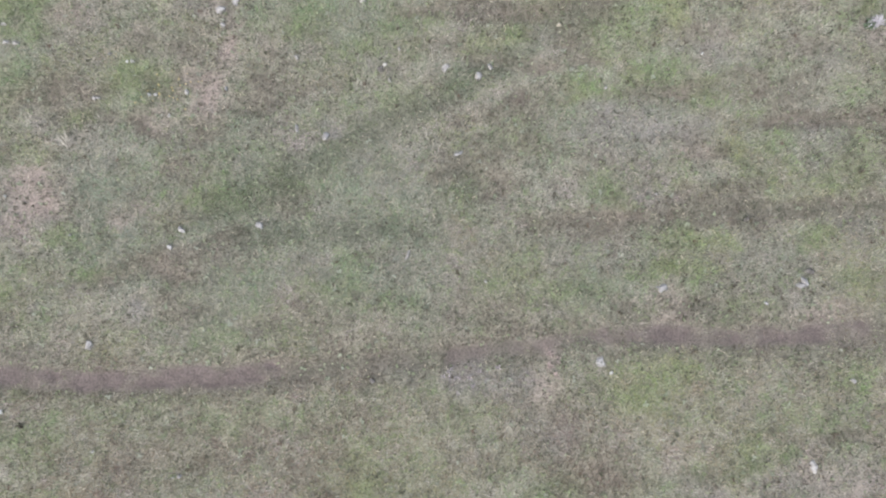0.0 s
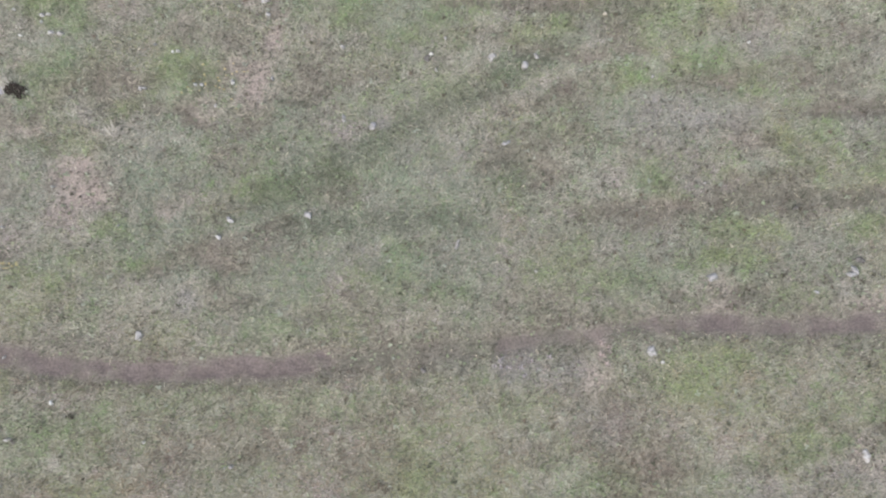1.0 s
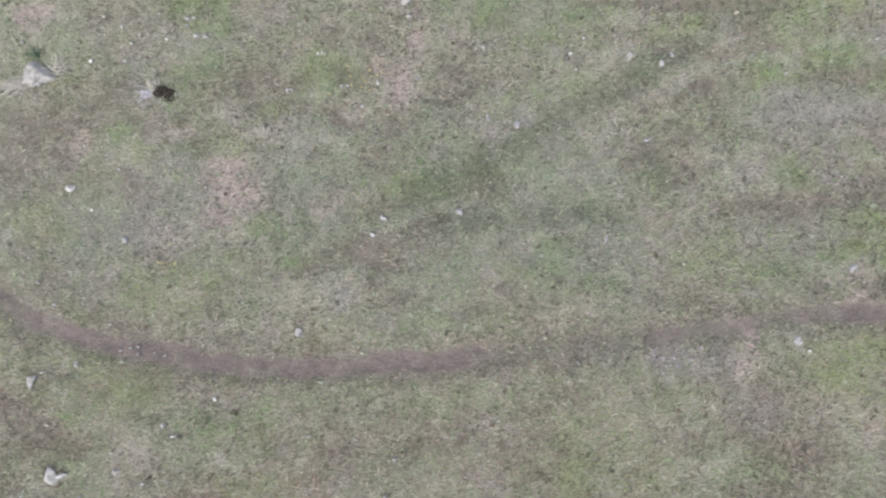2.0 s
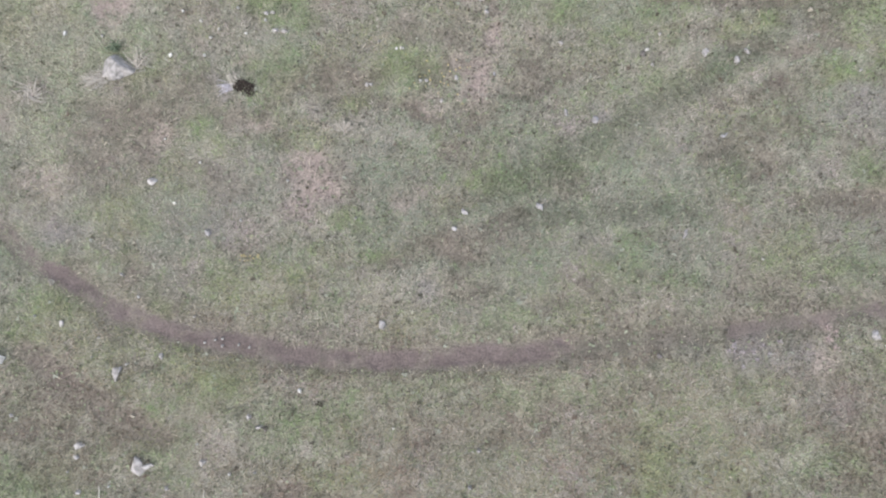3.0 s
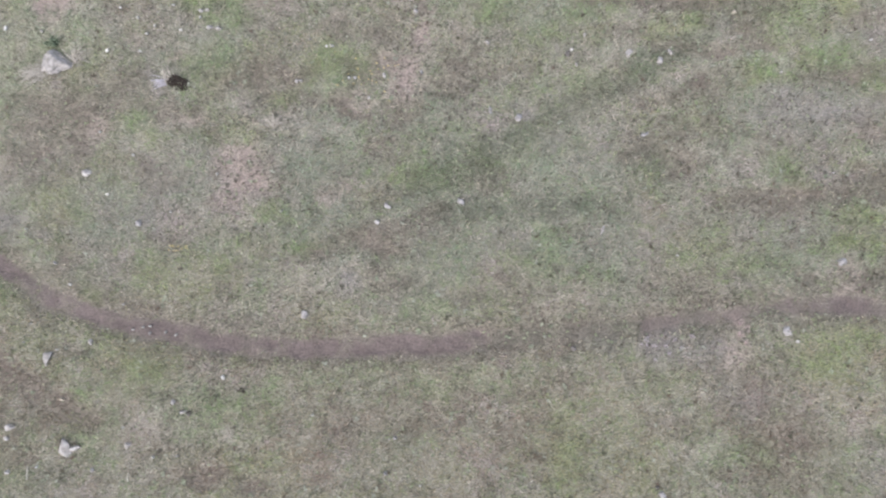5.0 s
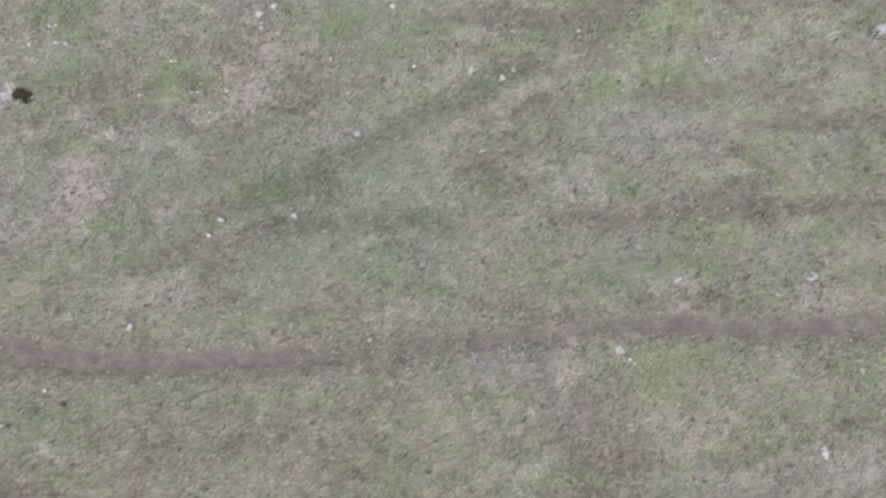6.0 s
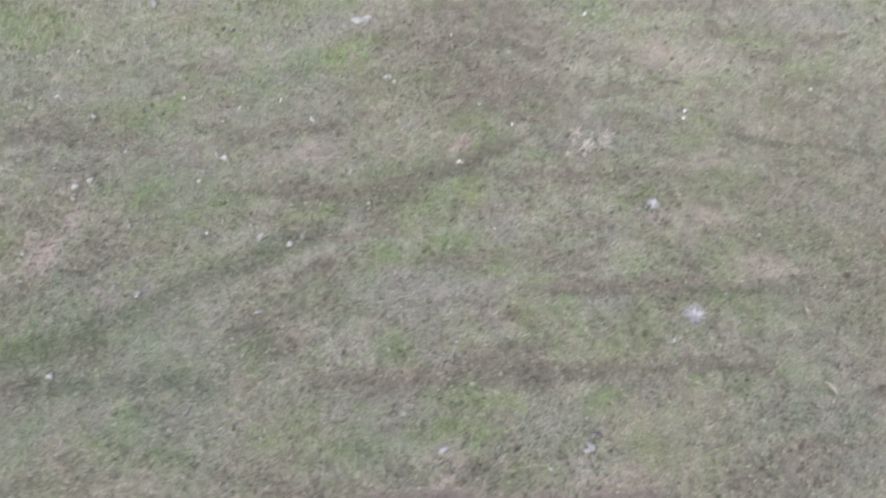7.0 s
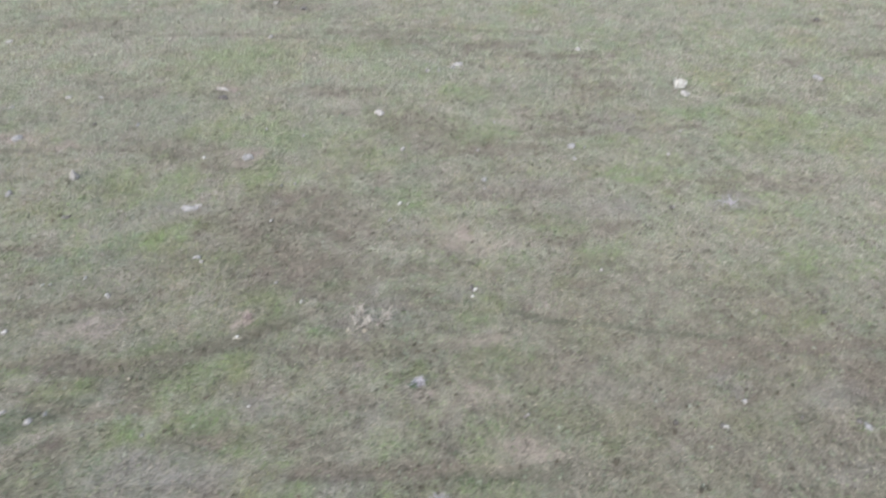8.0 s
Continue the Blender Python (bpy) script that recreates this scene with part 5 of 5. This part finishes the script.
stone("dark", 5.76, 1.81, 0.10, 0.09)
stone("dark", 10.82, 5.05, 0.10, 0.10)
stone("grey", 1.72, 11.20, 0.66, 0.2, 0.07, 4)
stone("pale", 1.88, 11.28, 0.24, 0.17)
stone("pale", 2.87, 11.21, 0.08, 0.08)
stone("pale", -1.68, 10.67, 0.09, 0.10)
stone("white", 7.70, 11.61, 0.12, 0.13)
stone("pale", 7.93, 11.61, 0.06, 0.07)
stone("grey", 6.75, 0.67, 0.16, 0.12)
stone("pale", 13.07, 9.19, 0.06, 0.06)
stone("pale", 15.63, 11.79, 0.10, 0.12)
stone("grey", 2.64, 9.25, 0.11, 0.12)
stone("pale", 2.79, 9.10, 0.06, 0.06)
stone("grey", -5.30, 8.38, 0.14, 0.15)
stone("pale", -4.22, 7.80, 0.07, 0.06)
stone("pale", -5.26, 9.86, 0.06, 0.07)
stone("grey", 8.57, 2.66, 0.09, 0.10)
stone("grey", -4.14, 11.58, 0.15, 0.16)
stone("white", 14.88, 4.95, 0.11, 0.10)
stone("dark", 14.78, 4.97, 0.08, 0.09)
stone("white", 17.70, 18.95, 0.46, 0.42, 0.3)
stone("pale", 17.80, 18.45, 0.3, 0.42, 0.16)
stone("grey", 2.71, 13.75, 0.36, 0.26, 0.08)
stone("white", 1.26, 13.69, 0.11, 0.12)
stone("pale", 9.30, 20.08, 0.31, 0.35)
stone("pale", 9.12, 19.83, 0.22, 0.24)
stone("pale", 13.06, 14.06, 0.12, 0.14)
stone("grey", 13.06, 14.75, 0.22, 0.25)
stone("grey", 13.48, 14.70, 0.11, 0.12)
stone("pale", 3.73, 12.32, 0.07, 0.08)
stone("pale", 4.43, 12.46, 0.12, 0.13)
stone("grey", 4.07, 12.36, 0.08, 0.09)
stone("pale", 6.59, 16.48, 0.28, 0.31)
stone("pale", 7.54, 14.33, 0.16, 0.18)
stone("dark", 15.55, 11.77, 0.13, 0.14)
stone("pale", 16.16, 14.44, 0.13, 0.14)
stone("pale", 16.89, 15.76, 0.08, 0.09)
stone("grey", 17.68, 5.00, 0.16, 0.17)
stone("dark", 17.59, 5.10, 0.10, 0.11)
stone("pale", 15.42, 5.52, 0.12, 0.13)
stone("dark", 13.88, 5.00, 0.10, 0.11)
stone("dark", 16.47, 5.18, 0.07, 0.08)
stone("dark", 18.16, 7.97, 0.11, 0.12)
stone("grey", 23.43, 19.83, 0.36, 0.40)
stone("pale", 8.11, 19.55, 0.22, 0.24)
stone("pale", 8.53, 19.52, 0.15, 0.16)
stone("pale", 0.52, 18.01, 0.42, 0.16, 0.07)
stone("dark", 0.70, 17.44, 0.33, 0.34)
stone("pale", 1.24, 17.69, 0.09, 0.10)
stone("pale", 3.44, 18.42, 0.09, 0.10)
stone("pale", 2.98, 19.98, 0.12, 0.13)
stone("pale", -3.20, 20.41, 0.12, 0.13)
stone("pale", 2.88, 15.30, 0.07, 0.07)
stone("pale", 4.17, 15.03, 0.10, 0.11)
stone("pale", 9.98, 14.39, 0.11, 0.12)
stone("pale", 10.15, 12.45, 0.09, 0.10)
stone("grey", 10.13, 12.86, 0.17, 0.18)
stone("pale", -4.93, 17.24, 0.16, 0.18)
stone("dark", -1.58, 10.67, 0.16, 0.17)
stone("grey", -5.26, 14.51, 0.34, 0.26, 0.08)
stone("pale", 0.33, 26.76, 0.27, 0.30)
stone("pale", 1.41, 26.15, 0.18, 0.20)
stone("dark", 1.80, 25.95, 0.38, 0.41)
stone("pale", 13.09, 9.17, 0.05, 0.05)
stone("pale", 10.88, 5.10, 0.05, 0.05)
stone("pale", 0.92, 7.86, 0.10, 0.11)
stone("dark", 26.06, 25.78, 0.43, 0.47)
stone("pale", 1.16, 22.64, 0.25, 0.27)
stone("pale", -9.86, 21.70, 0.24, 0.26)
stone("dark", 5.25, 16.34, 0.16, 0.17)
stone("dark", -3.12, 15.50, 0.15, 0.17)
stone("grey", -3.79, 11.62, 0.23, 0.25)
stone("pale", 2.73, 9.11, 0.07, 0.08)
stone("grey", 2.53, 9.27, 0.15, 0.13)
stone("pale", 14.32, 21.94, 0.29, 0.32)
stone("pale", 21.27, 16.55, 0.07, 0.07)
stone("pale", -4.63, 4.19, 0.06, 0.07)
stone("pale", -6.11, 4.93, 0.05, 0.06)
stone("tan", 2.42, 5.59, 0.09, 0.09)
stone("pale", 3.25, 4.31, 0.05, 0.06)
stone("grey", -4.73, 1.26, 0.10, 0.10)
stone("pale", -4.92, 3.73, 0.05, 0.06)
stone("white", -9.54, 5.39, 0.04, 0.05)
stone("white", -8.68, 5.13, 0.04, 0.05)
stone("white", -8.30, 5.38, 0.04, 0.05)
stone("white", -10.16, 3.07, 0.04, 0.04)
stone("white", -11.43, 1.14, 0.04, 0.04)
stone("white", -10.49, 0.09, 0.05, 0.05)
stone("white", -8.93, -0.69, 0.04, 0.04)
stone("pale", -11.41, -2.71, 0.06, 0.06)
stone("pale", -9.80, -3.26, 0.08, 0.08)
stone("white", -8.70, -3.04, 0.04, 0.04)
stone("pale", -8.39, -2.07, 0.09, 0.09)
stone("white", -2.24, 8.41, 0.05, 0.07)
stone("white", -0.87, 8.15, 0.05, 0.07)
stone("white", -0.67, 8.16, 0.05, 0.07)
stone("grey", -3.80, 6.04, 0.15, 0.19)
stone("white", 11.40, 1.54, 0.04, 0.04)
stone("white", -3.74, 17.28, 0.10, 0.13)
stone("pale", 7.47, 10.90, 0.11, 0.14)
stone("pale", 4.15, 10.78, 0.08, 0.10)
stone("grey", -1.61, 15.48, 0.15, 0.20)
stone("pale", -6.63, 16.49, 0.16, 0.21)
stone("pale", 10.58, 16.02, 0.10, 0.13)
stone("tan", 6.89, 7.03, 0.13, 0.12)
stone("tan", 7.28, 7.06, 0.12, 0.11)


# ---- dead tufts, dung, sticks and flowers ----
plant_rng = random.Random(19)


def ribbon(bm, x, y, z, turn, length, rise, width, curl, steps=4):
    """One narrow leaf that rises and droops."""
    rows = []
    for n in range(steps + 1):
        k = n / steps
        d = length * k
        h = z + rise * math.sin(k * math.pi * curl)
        w = width * (1 - k) ** 0.6 * (0.5 + 0.5 * min(1, k * 5))
        a = turn + 0.25 * k
        c, s = math.cos(a), math.sin(a)
        rows.append((bm.verts.new((x + d * c - w * s, y + d * s + w * c, h)), bm.verts.new((x + d * c + w * s, y + d * s - w * c, h + 0.2 * w))))
    for (a, b), (c, d) in zip(rows, rows[1:]):
        bm.faces.new((a, b, d, c))


def finish(name, bm, material):
    me = bpy.data.meshes.new(name)
    bm.to_mesh(me)
    bm.free()
    me.materials.append(material)
    return new(name, me)


def part(name, bm, material, parent, label=""):
    ob = finish(name, bm, material)
    ob.parent = parent
    return tagged(ob, label)


def crown(radius, material, parent):
    """The low matted heart of a plant, from which its leaves spread."""
    bm = bmesh.new()
    bmesh.ops.create_icosphere(bm, subdivisions=2, radius=radius)
    for v in bm.verts:
        k = 1 + 0.5 * noise.noise(v.co * 40)
        v.co = (v.co.x * k, v.co.y * k, max(v.co.z, -0.3 * radius) * 0.5)
    return part("crown", bm, material, parent)


def tuft(name, x, y, radius, count, material, label, start=0, sweep=360, rise=0.09, width=0.006):
    """A dead tuft: stalks of three shapes spread from a matted crown."""
    top = new(name)
    top.matrix_world = pose(x, y, ground_at(x, y) + 0.005)
    crown(0.12 * radius, leaf_rose, top)
    shapes = []
    for n in range(3):
        bm = bmesh.new()
        ribbon(bm, 0, 0, 0, 0, radius * (0.75 + 0.15 * n), rise, width, 0.6 + 0.15 * n, 5)
        shapes.append(part("stalk", bm, material, top))
    for n in range(count):
        ob = shapes[n] if n < 3 else new("stalk", shapes[n % 3].data)
        ob.parent = top
        a = start + plant_rng.uniform(-0.5, 0.5) * sweep
        ob.matrix_local = pose(plant_rng.gauss(0, 0.18) * radius, plant_rng.gauss(0, 0.18) * radius, 0.002, plant_rng.uniform(-12, 12), plant_rng.uniform(-6, 4), a) @ Matrix.Scale(plant_rng.uniform(0.4, 1.1), 4)
    return tagged(top, label, "tuft")


def withered_rosette(x, y, radius, count):
    """A dead rosette weed: narrow pale leaves round a dark crown."""
    top = new("withered_rosette")
    top.matrix_world = pose(x, y, ground_at(x, y) + 0.005)
    crown(0.035, leaf_rose, top)
    bm = bmesh.new()
    ribbon(bm, 0.02, 0, 0.02, 0, radius, 0.045, 0.006, 0.8, 5)
    first = part("leaf", bm, leaf_silver, top)
    for n in range(1, count):
        ob = new("leaf", first.data)
        ob.parent = top
        ob.matrix_local = pose(plant_rng.gauss(0, 0.03), plant_rng.gauss(0, 0.03), 0.004 * (n % 3), 0, plant_rng.uniform(-8, 6), n * 360 / count + plant_rng.uniform(-20, 20)) @ Matrix.Scale(plant_rng.uniform(0.4, 1.1), 4)
    return tagged(top, "withered silvery-white rosette weed flat on the grass", "weed")


def weed_clump(x, y, radius, material=None, label="low dark brown weed clump in the grass"):
    """A dark tangle: broad leaves over a matted crown."""
    material = material or weed_dark
    top = new("weed_clump")
    top.matrix_world = pose(x, y, ground_at(x, y) + 0.01, 0, 0, plant_rng.uniform(0, 360))
    crown(0.5 * radius, material, top)
    bm = bmesh.new()
    ribbon(bm, 0, 0, 0.01, 0, radius, 0.5 * radius + 0.012, 0.15 * radius + 0.003, 0.8, 4)
    first = part("leaf", bm, material, top)
    for n in range(1, 11 if radius < 0.12 else 40):
        ob = new("leaf", first.data)
        ob.parent = top
        ob.matrix_local = pose(plant_rng.gauss(0, 0.28) * radius, plant_rng.gauss(0, 0.28) * radius, 0, 0, plant_rng.uniform(-25, 10), plant_rng.uniform(0, 360)) @ Matrix.Scale(plant_rng.uniform(0.4, 1.1), 4)
    return tagged(top, label, "weed")


def dry_husk(x, y, length, width, turn):
    """A bleached leaf, curled along its length, pointed at both ends."""
    bm = bmesh.new()
    rows = []
    for n in range(9):
        k = n / 8
        half = 0.5 * width * math.sin(math.pi * min(max(k, 0.04), 0.96)) ** 0.7
        rows.append([bm.verts.new(((k - 0.5) * length, half * math.sin(a), 0.02 + half * (1 - math.cos(a)) + 0.1 * length * (k - 0.5) ** 2)) for a in (-1.5, -0.8, 0, 0.8, 1.5)])
    for p, q in zip(rows, rows[1:]):
        for n in range(4):
            bm.faces.new((p[n], p[n + 1], q[n + 1], q[n]))
    bmesh.ops.solidify(bm, geom=bm.faces[:], thickness=0.004)
    ob = finish("dry_leaf", bm, wood_pale)
    ob.matrix_world = pose(x, y, ground_at(x, y) + 0.01, 0, 0, turn)
    return tagged(ob, "curled bleached dry leaf lying on the grass", "leaf")


def dung_pile(x, y, radius, count):
    bm = bmesh.new()
    for m in range(count):
        a, r = plant_rng.uniform(0, 6.3), radius * math.sqrt(plant_rng.random())
        s = plant_rng.uniform(0.011, 0.02)
        z = max(0.0, 0.06 * (1 - (r / radius) ** 2)) * plant_rng.random() * radius / 0.15 + 0.3 * s
        made = bmesh.ops.create_icosphere(bm, subdivisions=1, radius=s)
        bmesh.ops.translate(bm, verts=made["verts"], vec=(r * math.cos(a) * 0.85 + (0.45 if m % 2 else -0.4) * radius, r * math.sin(a) * 0.8 + (-0.25 if m % 2 else 0.2) * radius, z))
    ob = finish("dung_pile", bm, dung_brown)
    ob.matrix_world = pose(x, y, ground_at(x, y))
    return tagged(ob, "heap of dark dry dung pellets on the grass", "dung")


def stick(x, y, length, thick, turn):
    bm = bmesh.new()
    made = bmesh.ops.create_cone(bm, cap_ends=True, segments=7, radius1=thick, radius2=0.55 * thick, depth=length)
    bmesh.ops.subdivide_edges(bm, edges=[e for e in bm.edges if abs(e.verts[0].co.z - e.verts[1].co.z) > 0.5 * length], cuts=4)
    for v in bm.verts:
        v.co.x += 0.08 * length * math.sin(3.1 * v.co.z / length + 0.6)
    ob = finish("stick", bm, wood_pale)
    ob.matrix_world = pose(x, y, ground_at(x, y) + thick + 0.012, 0, 90, turn)
    return tagged(ob, "bleached dead stick lying on the grass", "stick")


def flower_patch(x, y, rx, ry, count):
    """Low yellow flower heads, each a small ring of petals."""
    bm = bmesh.new()
    for _ in range(count):
        px, py = plant_rng.gauss(0, 0.5) * rx, plant_rng.gauss(0, 0.5) * ry
        pz = ground_at(x + px, y + py) - ground_at(x, y) + plant_rng.uniform(0.03, 0.06)
        s = plant_rng.uniform(0.009, 0.019)
        mid = bm.verts.new((px, py, pz - 0.004))
        ring = [bm.verts.new((px + s * (1 - 0.35 * (n % 2)) * math.cos(n * math.pi / 5), py + s * (1 - 0.35 * (n % 2)) * math.sin(n * math.pi / 5), pz + 0.004)) for n in range(10)]
        for a, b in zip(ring, ring[1:] + ring[:1]):
            bm.faces.new((mid, a, b))
        foot = bm.verts.new((px, py, pz - 0.07))
        bm.faces.new((foot, ring[0], ring[1]))
    ob = finish("yellow_flowers", bm, petal_yellow)
    ob.matrix_world = pose(x, y, ground_at(x, y))
    return tagged(ob, "scattered low yellow flower heads in the grass", "flowers", kind="stuff")


dung_pile(-8.67, 4.04, 0.175, 330)
dung_pile(-7.16, -1.86, 0.06, 22)
tuft("dry_grass_tuft", -8.86, 4.12, 0.30, 40, straw_pale, "fan of bleached dead grass beside the dung", 105, 45, 0.1, 0.006)
tuft("dry_grass_tuft", -8.92, 4.05, 0.28, 36, leaf_silver, "flattened silvery dead grass beside the dung", 178, 40, 0.05, 0.007)
tuft("dry_grass_tuft", -12.74, 3.95, 0.40, 70, straw_pale, "spreading tuft of bleached dead grass", 0, 360, 0.08, 0.009)
tuft("dry_grass_tuft", -11.4, 4.3, 0.42, 64, straw_pale, "bleached dead grass lying beside the boulder", 195, 60, 0.06, 0.009)
tuft("dry_grass_tuft", -10.75, 4.5, 0.36, 56, straw_pale, "bleached dead grass standing beside the boulder", 60, 200, 0.1, 0.008)
tuft("dry_grass_tuft", -6.75, 3.16, 0.24, 48, straw_pale, "small tuft of dead straw-coloured grass", 80, 200, 0.1, 0.008)
for tx, ty, tr, start in ((7.2, 7.2, 0.34, 250), (7.55, 7.3, 0.36, 240), (7.75, 7.45, 0.26, 60), (7.1, 7.5, 0.26, 120)):
    tuft("dead_weed_tuft", tx, ty, tr, 34, straw_bright, "clump of bleached dead weed stalks", start, 300, 0.24, 0.011)
tuft("dead_weed_tuft", 17.3, 12.0, 0.4, 30, leaf_silver, "pale dead weed clump in the field", 90, 360, 0.07, 0.012)
tuft("dead_weed_tuft", 17.75, 12.15, 0.3, 16, straw_pale, "pale dead weed clump in the field", 60, 360, 0.06, 0.01)
tuft("dry_weed", 4.49, 7.32, 0.2, 40, leaf_rose, "pinkish dried weed standing in the grass", 90, 360, 0.16, 0.008)
for tx, ty in ((2.06, -0.62), (2.18, -0.72), (2.05, -0.85), (2.15, -1.0)):
    tuft("dry_weed", tx, ty, 0.1, 36, leaf_rose, "pinkish dried weeds at the path's edge", 270, 360, 0.06, 0.005)
weed_clump(6.89, 7.54, 0.09)
weed_clump(7.24, 7.15, 0.09)
weed_clump(7.66, 7.32, 0.09)
weed_clump(7.09, 7.24, 0.09)
for _ in range(12):
    tuft("dry_weed", plant_rng.uniform(0.17, 1.34), plant_rng.uniform(-1.36, -0.84), 0.07, 14, leaf_lilac, "small lilac-grey dried weed beside the path", 0, 360, 0.06, 0.006)
for _ in range(16):
    weed_clump(plant_rng.uniform(-1.71, 1.28), plant_rng.uniform(-1.21, -0.53), plant_rng.uniform(0.022, 0.04), None, "small dark weed at the path's edge")
withered_rosette(9.11, 3.20, 0.25, 110)
dry_husk(11.43, 3.33, 0.24, 0.1, 100)
dry_husk(11.43, 1.81, 0.3, 0.11, 125)
weed_clump(8.47, 5.66, 0.13, leaf_green, "low green weed beside a silvery weed")
tuft("silver_weed", 8.6, 5.68, 0.17, 60, leaf_silver, "upright bluish-silver weed in the grass", 90, 360, 0.16, 0.011)
weed_clump(-7.12, -1.86, 0.06)
weed_clump(-8.38, 0.37, 0.06)
weed_clump(-7.49, 2.47, 0.030)
weed_clump(-7.43, 2.06, 0.042)
weed_clump(-6.82, 2.08, 0.030)
weed_clump(-7.79, 1.91, 0.024)
weed_clump(-7.70, 2.40, 0.018)
weed_clump(-6.84, -2.89, 0.04)
weed_clump(-7.24, -2.50, 0.04)
weed_clump(-8.59, -2.93, 0.06)
weed_clump(5.86, 1.78, 0.06)
weed_clump(8.00, 3.32, 0.03)
weed_clump(9.76, 0.34, 0.07)
weed_clump(9.02, 3.54, 0.05)
weed_clump(8.49, 3.52, 0.04)
weed_clump(8.03, 2.73, 0.06)
weed_clump(11.00, 1.45, 0.07)
weed_clump(12.39, 1.79, 0.10)
weed_clump(10.64, 4.01, 0.04)
weed_clump(11.98, 5.21, 0.05)
weed_clump(9.37, 5.50, 0.05)
weed_clump(9.20, 5.97, 0.04)
weed_clump(4.86, 6.95, 0.04)
weed_clump(7.73, 2.21, 0.04)
weed_clump(6.18, 0.54, 0.05)
weed_clump(7.09, 0.56, 0.04)
weed_clump(5.28, 0.52, 0.04)
weed_clump(21.09, 16.57, 0.06)
weed_clump(18.89, 15.65, 0.06)
weed_clump(21.80, 15.78, 0.06)
weed_clump(16.42, 5.05, 0.06)
weed_clump(13.81, 4.81, 0.08)
weed_clump(12.49, 4.14, 0.08)
weed_clump(13.95, 3.64, 0.08)
weed_clump(14.57, 4.25, 0.04)
weed_clump(16.87, 7.00, 0.05)
weed_clump(18.10, 7.19, 0.04)
weed_clump(15.56, 5.81, 0.05)
weed_clump(12.53, 7.05, 0.03)
weed_clump(11.47, 5.71, 0.04)
weed_clump(13.09, 8.78, 0.04)
weed_clump(-10.40, -2.75, 0.09)
weed_clump(-10.15, -2.80, 0.06)
weed_clump(-7.22, 2.42, 0.030)
weed_clump(-7.59, 2.15, 0.030)
weed_clump(-7.27, 2.01, 0.030)
weed_clump(-11.19, 4.86, 0.14, leaf_green, "dense dark green weed beside the boulder")
stick(-10.96, -3.31, 0.22, 0.014, 100)
stick(-9.14, -3.30, 0.3, 0.011, 95)
stick(-3.86, 6.07, 0.16, 0.01, 80)
stick(4.4, 6.74, 0.22, 0.012, 15)
flower_patch(-4.9, 4.28, 0.42, 0.42, 30)
flower_patch(-8.5, 0.77, 0.22, 0.08, 16)
